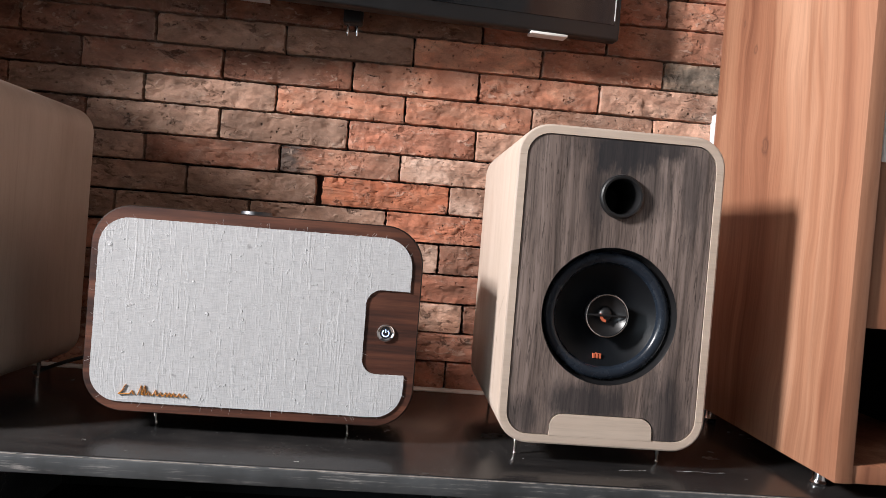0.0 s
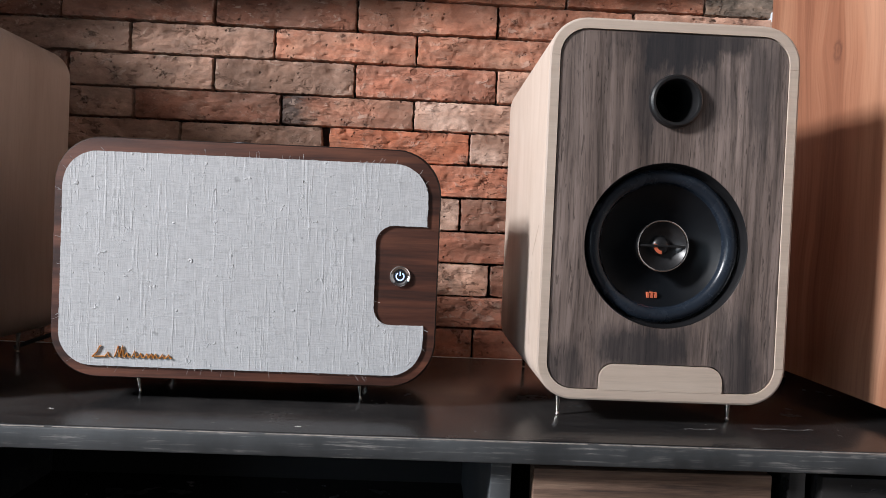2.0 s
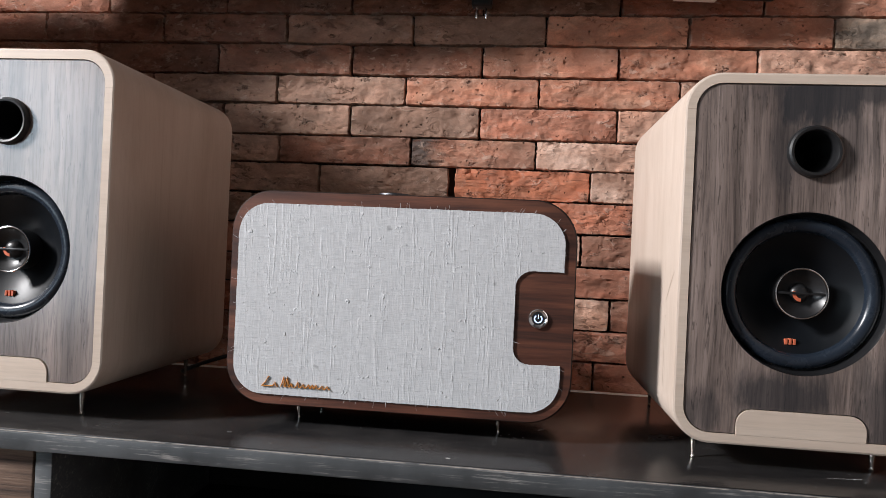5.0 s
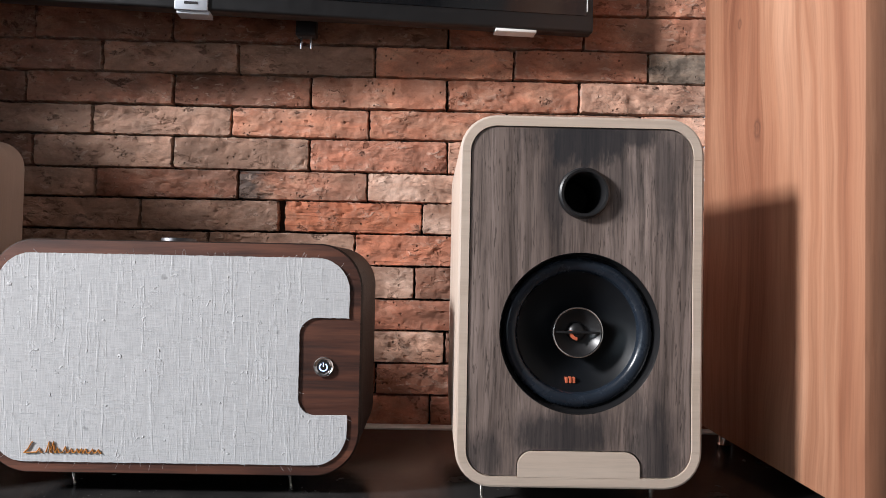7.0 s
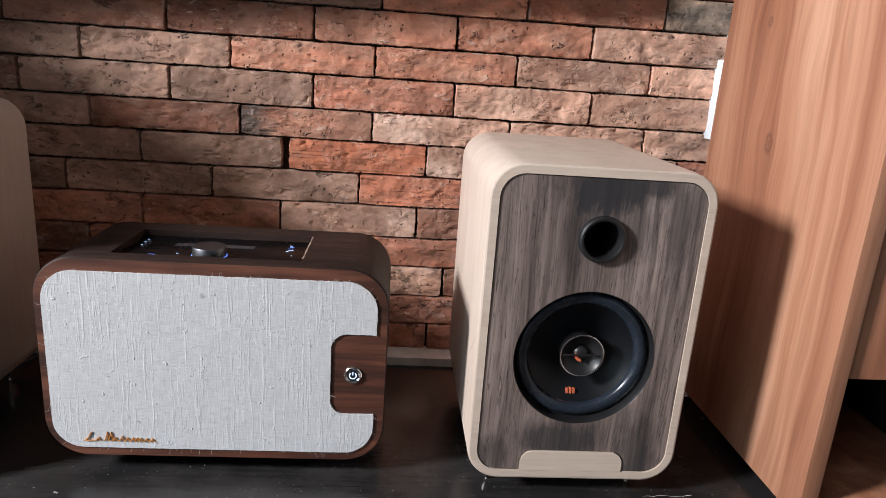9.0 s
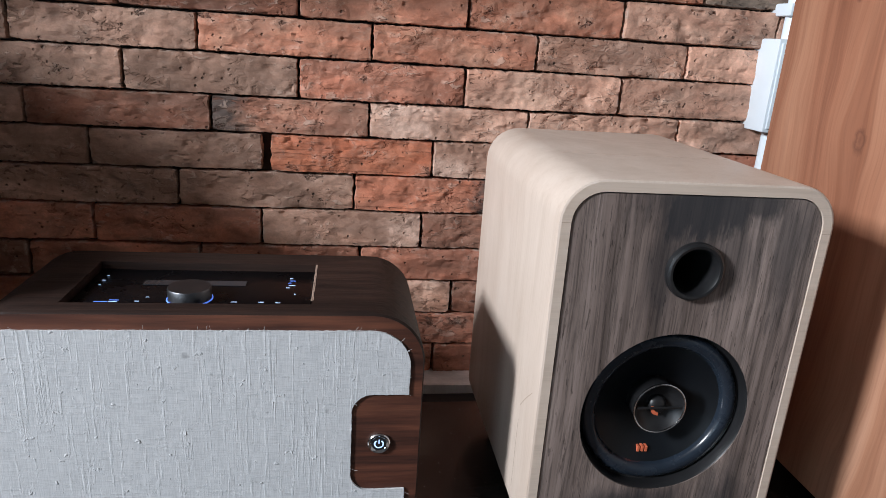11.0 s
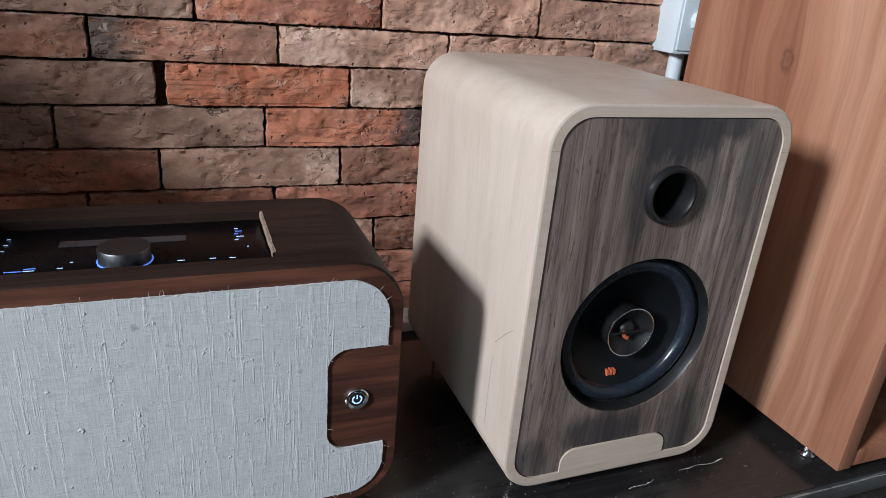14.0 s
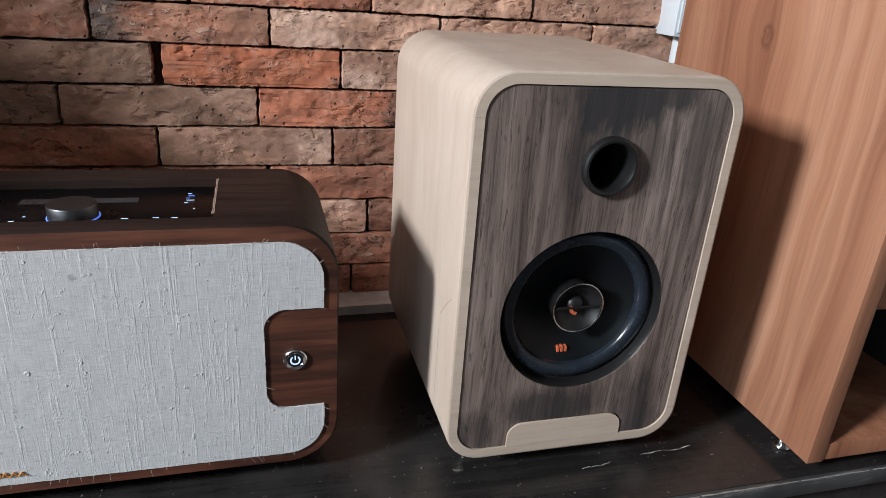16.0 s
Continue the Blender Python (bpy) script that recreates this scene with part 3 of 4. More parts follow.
structure("trim", skin(bmesh.new(), [[(x, 1.068, 0.57), (x, 1.068, 0.6235), (x, 1.072, 0.6245), (x, 1.138, 0.614), (x, 1.138, 0.57)] for x in (-1.6, 1.2)], True, True),
          WHITE_PAINT, "dusty white batten at the foot of the brick wall", "trim")


# ---- the console that all stands on ----
def build_console():
    c = thing("tv_console", (0, 0, 0), "low black-stained wooden console with scuffed edges and drawers", "console")
    part("top", box(-1.5, 1.25, 0.645, 1.0, SHELF - 0.018, SHELF, 0.0015), STAIN_TOP, c)
    part("front_edge", box(-1.5, 1.25, 0.6385, 0.6455, SHELF - 0.0175, SHELF - 0.0004, 0.0016), STAIN_EDGE, c, "scuffed front edge with pale scratches")
    z0, z1 = 0.34, SHELF - 0.018
    for x in (-1.48, -0.4615, 0.085, 1.22):
        part("upright", box(x - 0.0085, x + 0.0085, 0.650, 0.985, z0, z1, 0.001), STAIN_EDGE, c)
    part("upright", box(0.326, 0.34, 0.655, 0.985, z0, z1, 0.001), STAIN_TOP, c)
    part("rail", box(0.0935, 1.2115, 0.652, 0.68, z1 - 0.004, z1, 0.0005), STAIN_TOP, c)
    part("bottom_board", box(-1.49, 1.23, 0.650, 0.995, z0 - 0.018, z0), STAIN_TOP, c)
    part("back_board", box(-1.49, 1.23, 0.985, 0.995, z0, z1), BLACK_MATT, c)
    # added black block that draws the shaded gap between top and batten
    part("rear_ledge", box(-1.49, 1.23, 1.0, 1.0665, z0, 0.611), BLACK_MATT, c)
    part("middle_shelf", box(-0.453, 0.0765, 0.70, 0.985, 0.46, 0.475), STAIN_TOP, c)
    for x0, x1, top in ((-1.468, -0.4735, z1 - 0.003), (0.112, 0.31, z1 - 0.0065), (0.352, 1.2, z1 - 0.0065)):
        d = part("drawer", box(x0, x1, 0.6515, 0.67, z0 + 0.004, top, 0.0015), DRAWER_WOOD if x1 < 0.32 else STAIN_TOP, c, "drawer front of brushed brown wood grain" if x1 < 0.32 else "")
        part("knob", lathe([(0.0, 0.0), (0.012, 0.0), (0.014, 0.004), (0.008, 0.012), (0.008, 0.022)], ((x0 + x1) / 2, 0.632, (z0 + top) / 2 - 0.03), "y", 20), BLACK_PLASTIC, d)
    for x in (-1.45, 1.19):
        for y in (0.68, 0.96):
            part("leg", box(x - 0.025, x + 0.025, y - 0.025, y + 0.025, 0, z0 - 0.018, 0.003), STAIN_EDGE, c)
    rng = random.Random(5)
    for sx, sy, ex, ey in ((0.251, 0.692, 0.283, 0.696), (0.315, 0.700, 0.375, 0.704), (-0.30, 0.69, -0.296, 0.688), (-0.085, 0.662, -0.079, 0.6615)):
        n = 9
        line = [(sx + (ex - sx) * i / n + rng.uniform(-1, 1) * 0.0015, sy + (ey - sy) * i / n + rng.uniform(-1, 1) * 0.0016) for i in range(n + 1)]
        wide = [0.00015 + 0.0005 * rng.random() ** 3 for _ in line]
        bm = bmesh.new()
        skin(bm, [[(x, y - w, SHELF + 0.0003) for (x, y), w in zip(line, wide)], [(x, y + w, SHELF + 0.0003) for (x, y), w in zip(line, wide)]], closed=False)
        part("scratch", bm, WHITE_PAINT, c, "pale scratch in the black top", 0)
    x = -1.2
    while x < 0.9:
        n = 14
        length = rng.uniform(0.02, 0.11)
        line = [(x + length * i / n, 0.6397 + rng.uniform(0, 1) * 0.0004) for i in range(n + 1)]
        wide = [0.00015 + 0.0009 * rng.random() ** 3 for _ in line]
        bm = bmesh.new()
        skin(bm, [[(u, v - 0.0004, SHELF - 0.0003) for u, v in line], [(u, v + w, SHELF + 0.0003) for (u, v), w in zip(line, wide)]], closed=False)
        part("worn_edge", bm, WORN, c, "pale wear along the front edge", 0)
        x += length + rng.uniform(0.0, 0.06) ** 1.5
    return c


build_console()


# ---- the loudspeakers ----
def foot(parent, x, y, top, lean=0.0, r=0.0028):
    """A thin turned pin from the underside down to the shelf, with a bead near its tip."""
    prof = [(0.0, 0.0), (r * 0.62, 0.0), (r * 0.75, 0.0012), (r * 0.5, 0.0026), (r * 0.55, 0.004), (r * 0.85, top * 0.6), (r, top - 0.002), (r * 1.25, top), (0.0, top + 0.001)]
    bm = lathe(prof, (0, 0, 0), "z", 16)
    for v in bm.verts:
        v.co.x += x - lean * (1 - v.co.z / top)
        v.co.y += y
    return part("foot", bm, BRASS_PIN, parent, "slender polished metal pin foot")


def build_speaker(place, label, veneer, lift=0.0, grow=0.0):
    s = thing("bookshelf_speaker", place, label, "loudspeaker", "pair of bookshelf speakers")
    w, z0, z1, depth, t, r = 0.1124 + grow, 0.021 + lift, 0.3595 + lift + 2 * grow, 0.272, 0.0098 + 0.4 * grow, 0.034
    outer = rounded(-w, w, z0, z1, r)
    inner = rounded(-w + t, w - t, z0 + t, z1 - t, r - t)
    soft = rounded(-w + 0.0022, w - 0.0022, z0 + 0.0022, z1 - 0.0022, r - 0.0022)
    half = rounded(-w + 0.00065, w - 0.00065, z0 + 0.00065, z1 - 0.00065, r - 0.00065)
    body = bmesh.new()
    skin(body, [at_y(soft, 0.0), at_y(half, 0.00065), at_y(outer, 0.0022), at_y(outer, depth - 0.002), at_y(soft, depth)], False, True)
    part("shell", body, MAPLE, s, "bent shell of pale maple veneer")
    rim = bmesh.new()
    skin(rim, [at_y(inner, 0.03), at_y(inner, 0.0), at_y(soft, 0.0)])
    part("front_rim", rim, MAPLE_EDGE, s, "pale edge grain round the front")
    # joints in the rim where the bent corners meet the straight lengths, and the seam across the top
    for x0, z in ((-w + 0.0024, z1 - r), (w - t + 0.0002, z1 - r - 0.004), (w - t + 0.0002, z0 + r)):
        part("rim_joint", box(x0, x0 + t - 0.0026, -0.00012, 0.001, z - 0.00022, z + 0.00022), SEAM, s)
    part("top_seam", box(-w + r, w - r, 0.112, 0.1126, z1 - 0.001, z1 + 0.0001), SEAM, s, "thin seam across the veneered top")
    # the front board with its openings
    g = 0.0009
    px, pz0, pz1, pr = w - t - g, z0 + t + g, z1 - t - g, r - t - g
    nx, nz, nr = 0.0565, 0.0550 + lift, 0.0135
    frame_pts = rounded(-px, px, pz0, pz1, pr)
    notch = [(-nx, pz0)] + [(-nx + nr - nr * math.cos(radians(a)), nz - nr + nr * math.sin(radians(a))) for a in range(0, 91, 15)]
    notch += [(nx - nr + nr * math.sin(radians(a)), nz - nr + nr * math.cos(radians(a))) for a in range(0, 91, 15)] + [(nx, pz0)]
    outline = frame_pts + notch
    dz, pzc = 0.161 + lift, 0.289 + lift
    part("front_panel", plate([outline, circle(0, dz, 0.0738), circle(0.0015, pzc, 0.0205, 40)], 0.0012, 0.014), veneer, s, "smoked dark walnut front board with upright grain", 25)
    tongue = [(-nx + g, z0 + t - 0.0002)] + [(-nx + g + nr - nr * math.cos(radians(a)), nz - g - nr + nr * math.sin(radians(a))) for a in range(0, 91, 15)]
    tongue += [(nx - g - nr + nr * math.sin(radians(a)), nz - g - nr + nr * math.cos(radians(a))) for a in range(0, 91, 15)] + [(nx - g, z0 + t - 0.0002)]
    part("tongue", plate([tongue], 0.0, 0.014), MAPLE_EDGE, s, "pale maple tongue let into the front board")
    # reflex port
    port = part("port", lathe([(0.0180, 0.07), (0.0180, 0.006), (0.0184, -0.002), (0.0195, -0.0042), (0.0215, -0.0046), (0.0232, -0.0034), (0.0237, -0.001), (0.0237, 0.0012), (0.0204, 0.0014)], (0.0015, 0, pzc), "y", 56), BLACK_PLASTIC, s, "flared black port tube")
    part("port_end", lathe([(0.0, 0.07), (0.0181, 0.07)], (0.0015, 0, pzc), "y", 32), BLACK_MATT, port)
    # driver
    d = part("driver", lathe([(0.0737, 0.0022), (0.0733, 0.0018), (0.0728, 0.0026), (0.0722, 0.009), (0.0714, 0.0135), (0.0698, 0.0150)], (0, 0, dz), "y", 72), BLACK_PLASTIC, s, "black coaxial car driver with moulded cone")
    roll = [(0.0698, 0.0150)] + [(0.0630 + 0.0068 * math.cos(radians(a)), 0.0150 - 0.0060 * math.sin(radians(a))) for a in range(15, 166, 15)] + [(0.0558, 0.0158)]
    part("surround", lathe(roll, (0, 0, dz), "y", 72), RUBBER, d, "rolled black rubber surround")
    part("cone", lathe([(0.0558, 0.0158), (0.0540, 0.0172), (0.046, 0.0225), (0.036, 0.0280), (0.026, 0.0325), (0.0, 0.035)], (0, 0, dz), "y", 72), CONE, d)
    tw = part("tweeter", lathe([(0.0205, 0.0345), (0.0215, 0.014), (0.0228, 0.0112), (0.0222, 0.0108), (0.0205, 0.0125), (0.0150, 0.0180), (0.0095, 0.0195), (0.0, 0.0195)], (0, 0, dz), "y", 56), BLACK_PLASTIC, d, "small tweeter in a chrome ring")
    ring = [(0.0228 + 0.0009 * math.cos(radians(a)), 0.0110 + 0.0009 * math.sin(radians(a))) for a in range(0, 361, 45)]
    part("ring", lathe(ring, (0, 0, dz), "y", 64), CHROME, tw, "chrome ring")
    part("dome", lathe([(0.0092, 0.0195), (0.0085, 0.0165), (0.006, 0.0138), (0.003, 0.0128), (0.0, 0.0125)], (0, 0, dz), "y", 32), BLACK_PLASTIC, tw)
    part("bridge", box(-0.0205, 0.0205, 0.0112, 0.0128, dz - 0.0011, dz + 0.0011, 0.0005), BLACK_PLASTIC, tw)
    bm = bmesh.new()
    arc = [(radians(a), 0.0045, 0.0076) for a in range(165, 271, 15)]
    skin(bm, [[(ri * math.cos(a), 0.0122, dz + ri * math.sin(a)) for a, ri, ro in arc], [(ro * math.cos(a), 0.0124, dz + ro * math.sin(a)) for a, ri, ro in arc]], closed=False)
    part("crescent", bm, ORANGE_MARK, tw, "orange crescent behind the bridge")
    bm = bmesh.new()
    for i, hgt in enumerate((0.0052, 0.0056, 0.0052)):
        x = -0.0093 + 0.0036 * i
        add_box(bm, x, x + 0.0023, 0.0195, 0.0262, dz - 0.0482, dz - 0.0482 + hgt, 0.0002, 1)
    part("mark", bm, ORANGE_MARK, d, "small plain orange mark on the cone")
    for x in (-0.085, 0.075):
        for y in (0.0285, 0.245):
            foot(s, x, y, z0 + 0.0002 + (0.0008 if x < -0.08 else 0), 0.0)
    return s


right_speaker = build_speaker((0.2303, 0.7000, SHELF), "pale maple bookshelf speaker with smoked walnut front on pin feet", SMOKED)
cracks = bmesh.new()
for line in ([(0.0435, 0.147), (0.036, 0.155), (0.028, 0.163), (0.0145, 0.175)], [(0.0445, 0.132), (0.0450, 0.105), (0.0442, 0.085), (0.0448, 0.062)]):
    w = 0.00035
    skin(cracks, [[(-0.11255, y - w, z) for y, z in line], [(-0.11265, y + w, z + w) for y, z in line]], closed=False)
part("veneer_crack", cracks, SEAM, right_speaker, "fine lifted seams in the maple veneer")
build_speaker((-0.5415, 0.681, SHELF), "pale maple bookshelf speaker with glossy smoked walnut front", SMOKED_CLEAN, 0.0055, 0.0013)


# ---- the amplifier box ----
def build_amplifier():
    a = thing("amplifier", (0, 0, SHELF), "dark walnut amplifier box with pale linen grille on pin feet", "amplifier")
    x0, x1, y0, y1, z0, z1, r = -0.3217, 0.0288, 0.727, 0.874, 0.0202, 0.239, 0.042
    sx0, sx1, sy0, sy1 = -0.253, -0.063, 0.747, 0.843
    outer = rounded(x0, x1, z0, z1, r, 10)
    top_i = [i for i, p in enumerate(outer) if p[1] > z1 - 1e-6]
    # the top side gets two more points, where the recess begins and ends
    i = min(top_i) + 1
    outer = outer[:i] + [(sx1, z1), (sx0, z1)] + outer[i:]
    soft = [(x + (0.0018 if x < x0 + r else -0.0018 if x > x1 - r else 0) * 0.7, z + (0.0018 if z < z0 + r else -0.0018 if z > z1 - r else 0) * 0.7) for x, z in outer]
    bm = bmesh.new()
    skin(bm, [at_y(soft, y0), at_y(outer, y0 + 0.0018), at_y(outer, sy0), at_y(outer, sy1), at_y(outer, y1 - 0.002), at_y(soft, y1)], False, True)
    gone = [f for f in bm.faces if all(abs(v.co.z - z1) < 1e-6 and sx0 - 1e-6 < v.co.x < sx1 + 1e-6 and sy0 - 1e-6 < v.co.y < sy1 + 1e-6 for v in f.verts)]
    bmesh.ops.delete(bm, geom=gone, context="FACES_ONLY")
    part("shell", bm, WALNUT_SHELL, a, "dark walnut shell with rounded corners")
    part("front_frame", plate([soft], y0 - 0.0004, y0 + 0.004, 0.0004), WALNUT, a, "reddish walnut front", 25)
    floor_z = z1 - 0.0075
    slot = bmesh.new()
    loop = [(sx0, sy0), (sx1, sy0), (sx1, sy1), (sx0, sy1)]
    skin(slot, [[(x, y, z1) for x, y in loop], [(x, y, floor_z - 0.002) for x, y in loop]], False, True)
    part("recess", slot, WALNUT_SHELL, a, "dark sides of the recess", 0)
    rng = random.Random(2)
    cut = bmesh.new()
    n = 14
    edge = [sy0 + 0.008 + (sy1 - sy0 - 0.008) * k / n for k in range(n + 1)]
    wob = [rng.uniform(0.0004, 0.0014) for _ in edge]
    skin(cut, [[(sx1 + 0.0006 + q * 0.4, y, z1 + 0.0003) for y, q in zip(edge, wob)], [(sx1 - 0.0003 - q * 0.7, y, z1 - 0.0004) for y, q in zip(edge, wob)], [(sx1 - 0.0009 - q * 0.5, y, z1 - 0.005) for y, q in zip(edge, wob)]], closed=False)
    part("cut_edge", cut, RAW_CUT, a, "raw pale saw-cut edge of the recess")
    panel = part("control_panel", box(sx0 + 0.0015, sx1 - 0.002, sy0 + 0.001, sy1 - 0.001, floor_z - 0.0015, floor_z + 0.0008, 0.0005), TOUCH_PANEL, a, "glossy black touch panel with lit marks")
    kx, ky = -0.1625, 0.7735
    part("knob", lathe([(0.0172, floor_z + 0.0009), (0.0172, floor_z + 0.0105), (0.0166, floor_z + 0.0115), (0.010, floor_z + 0.0113), (0.0, floor_z + 0.0112)], (kx, ky, 0), "z", 56), KNOB_METAL, panel, "turned metal volume knob")
    part("light_ring", lathe([(0.0174, floor_z + 0.0009), (0.0182, floor_z + 0.0009), (0.0182, floor_z + 0.0014), (0.0174, floor_z + 0.0016)], (kx, ky, 0), "z", 48), LED_BLUE, panel, "blue lit ring round the knob")
    part("display", box(-0.2075, -0.1225, 0.803, 0.814, floor_z + 0.0009, floor_z + 0.0013), plain("display_film", (0.035, 0.036, 0.042), 0.3), panel)
    marks = [(-0.229, 0.7645, 0.014, 1), (-0.220, 0.7680, 0.010, 1), (-0.220, 0.7645, 0.009, 0), (-0.202, 0.7660, 0.005, 0), (-0.196, 0.7750, 0.003, 0), (-0.1265, 0.7660, 0.007, 0), (-0.105, 0.7660, 0.006, 0), (-0.0915, 0.7650, 0.006, 0),
             (-0.0845, 0.8225, 0.004, 0), (-0.083, 0.8165, 0.007, 1), (-0.0855, 0.8110, 0.004, 1), (-0.083, 0.8055, 0.008, 0), (-0.086, 0.7995, 0.004, 0), (-0.079, 0.7845, 0.002, 0), (-0.2415, 0.8235, 0.003, 0), (-0.2415, 0.8125, 0.004, 0), (-0.2415, 0.8015, 0.003, 0)]
    for mx, my, mw, blue in marks:
        part("lit_mark", box(mx - mw * 0.36, mx + mw * 0.36, my, my + 0.0006, floor_z + 0.0009, floor_z + 0.0012), LED_BLUE if blue else LED, panel)
    # linen grille with its notch
    fx0, fx1, fz0, fz1, fr = -0.3130, 0.0170, 0.0312, 0.2255, 0.031
    nx, nz0, nz1, nr = -0.0292, 0.0775, 0.1690, 0.016
    full = rounded(fx0, fx1, fz0, fz1, fr, 10)
    right_low, rest = full[:11], full[11:]
    notch = [(fx1, nz0 + 0.0005)] + [(nx + nr - nr * math.sin(radians(b)), nz0 + nr - nr * math.cos(radians(b))) for b in range(0, 91, 15)]
    notch += [(nx + nr - nr * math.cos(radians(b)), nz1 - nr + nr * math.sin(radians(b))) for b in range(0, 91, 15)] + [(fx1, nz1)]
    shape = right_low + notch + rest
    fine = []
    for p, q in zip(shape, shape[1:] + shape[:1]):
        k = max(1, int(math.dist(p, q) / 0.003))
        fine += [(p[0] + (q[0] - p[0]) * u / k, p[1] + (q[1] - p[1]) * u / k) for u in range(k)]
    fine = [(x + rng.uniform(-1, 1) * 0.0002, z + rng.uniform(-1, 1) * 0.0002) for x, z in fine]
    grille = part("grille", plate([fine], y0 - 0.0022, y0 - 0.0004, 0.0010), LINEN, a, "pale grey slubby linen grille with frayed edges", 25)
    hairs = bmesh.new()
    for k in range(70):
        x, z = fine[rng.randrange(len(fine))]
        cx, cz = (x - (fx0 + fx1) / 2), (z - (fz0 + fz1) / 2)
        out = Vector((cx / 0.16, 0, cz / 0.1)).normalized()
        length = rng.choice((0.0015, 0.002, 0.003, 0.0055))
        tip = Vector((x, y0 - 0.0035, z)) + out * length + Vector((rng.uniform(-1, 1), -0.3, rng.uniform(-1, 1))) * 0.0012
        t = tube(arc_points((x, y0 - 0.0026, z), (x + out.x * length * 0.6, y0 - 0.0036, z + out.z * length * 0.6), tuple(tip), 4), 0.00012, 4)
        me = bpy.data.meshes.new("hair")
        t.to_mesh(me)
        t.free()
        hairs.from_mesh(me)
        bpy.data.meshes.remove(me)
    tagged(part("loose_threads", hairs, LINEN, grille, "loose threads at the linen's edge"), kind="stuff")
    # script badge as plain strokes
    bx, bz, by = -0.2815, 0.0395, y0 - 0.0031
    badge = bmesh.new()
    strokes = [[(0.0, 0.0), (0.012, 0.0006)], [(0.0, 0.0), (0.004, 0.004), (0.0068, 0.0098), (0.0078, 0.0098)]]
    for u, hgt in ((0.0135, 0.0045), (0.0225, 0.0105), (0.0265, 0.0105), (0.0305, 0.0045), (0.0375, 0.0062), (0.043, 0.0042), (0.0485, 0.0042), (0.0525, 0.0042), (0.0565, 0.0042), (0.0625, 0.0040), (0.0680, 0.0036)):
        strokes.append([(u - 0.0025, 0.0002), (u - 0.0008, hgt * 0.45), (u + 0.0006, hgt), (u + 0.0012, hgt * 0.6), (u + 0.0016, 0.0008), (u + 0.0034, 0.0003)])
    for line in strokes:
        t = tube([(bx + u, by, bz + v) for u, v in line], 0.00062, 6)
        me = bpy.data.meshes.new("stroke")
        t.to_mesh(me)
        t.free()
        badge.from_mesh(me)
        bpy.data.meshes.remove(me)
    part("badge", badge, GOLD_MARK, a, "amber metal badge of plain strokes")
    # power button
    b = part("power_button", lathe([(0.0, -0.0012), (0.0050, -0.0012), (0.0056, -0.0020), (0.0086, -0.0030), (0.0094, -0.0022), (0.0096, 0.0004)], (-0.006, y0, 0.1230), "y", 40), CHROME, a, "chrome power button with lit symbol")
    part("button_face", lathe([(0.0, -0.0022), (0.0062, -0.0022), (0.0064, -0.0012)], (-0.006, y0, 0.1230), "y", 32), BLACK_PLASTIC, b)
    sym = bmesh.new()
    pts = [(0.0036 * math.sin(radians(g)), 0.0036 * math.cos(radians(g))) for g in range(35, 326, 10)]
    skin(sym, [[(-0.006 + x * 0.82, y0 - 0.0025, 0.1230 + z * 0.82) for x, z in pts], [(-0.006 + x * 1.15, y0 - 0.0025, 0.1230 + z * 1.15) for x, z in pts]], closed=False)
    add_box(sym, -0.0065, -0.0055, y0 - 0.0026, y0 - 0.0024, 0.1230 + 0.0004, 0.1230 + 0.0042)
    part("power_symbol", sym, LED, b, "white lit power symbol")
    for x in (-0.2545, -0.0435):
        for y in (0.759, 0.846):
            foot(a, x, y, z0 + 0.0003, -0.003, 0.0022)
    return a


build_amplifier()


# ---- the wooden cabinet beside the speaker ----
def build_cabinet(x, label, sheet):
    c = thing("wooden_cabinet", (x, 0.643, SHELF), label, "cabinet", "wooden cabinets on the console")
    d, zb, zt, w, t = 0.335, 0.0165, 0.66, 0.55, 0.0185
    part("side_panel", box(0, t, 0, d, zb, zt, 0.0008), CABINET_WOOD, c, "knotty reddish side panel")
    part("side_panel", box(w - t, w, 0, d, zb, zt, 0.0008), CABINET_WOOD, c)
    part("bottom_panel", box(t, w - t, 0.002, d, zb, zb + t, 0.0008), CABINET_WOOD, c)
    part("top_panel", box(t, w - t, 0, d, zt - t, zt, 0.0008), CABINET_WOOD, c)
    part("shelf_board", box(t, w - t, 0.008, d - 0.01, 0.175, 0.175 + t, 0.0008), CABINET_WOOD, c)
    part("back_panel", box(t, w - t, d - 0.008, d, zb + t, zt - t), BLACK_MATT, c)
    # added black board that gives the open compartment its deep shade
    part("inner_divider", box(0.20, 0.215, 0.03, d - 0.01, zb + t, 0.175), BLACK_MATT, c)
    door = part("door", box(t + 0.001, w - t - 0.001, 0.006, 0.022, 0.174, zt - t - 0.001, 0.0008), CABINET_WOOD, c, "inset wooden door over the open compartment")
    if sheet:
        part("white_sheet", box(t - 0.0005 + 0.001, t + 0.2, 0.0035, 0.0058, 0.342, 0.56, 0.0006), WHITE_LABEL, door, "plain white sheet on the door")
    for x in (0.012, w - 0.02):
        for y in (0.043, d - 0.04):
            part("foot", lathe([(0.0, 0.0), (0.0075, 0.0), (0.0085, 0.003), (0.0065, 0.006), (0.0065, zb + 0.0002)], (x, y, 0), "z", 24), CHROME, c, "small metal foot")
    return c


build_cabinet(0.4545, "reddish knotty wooden cabinet with an open compartment on small feet", True)
build_cabinet(-1.42, "wooden cabinet standing in shade beside a speaker", False)


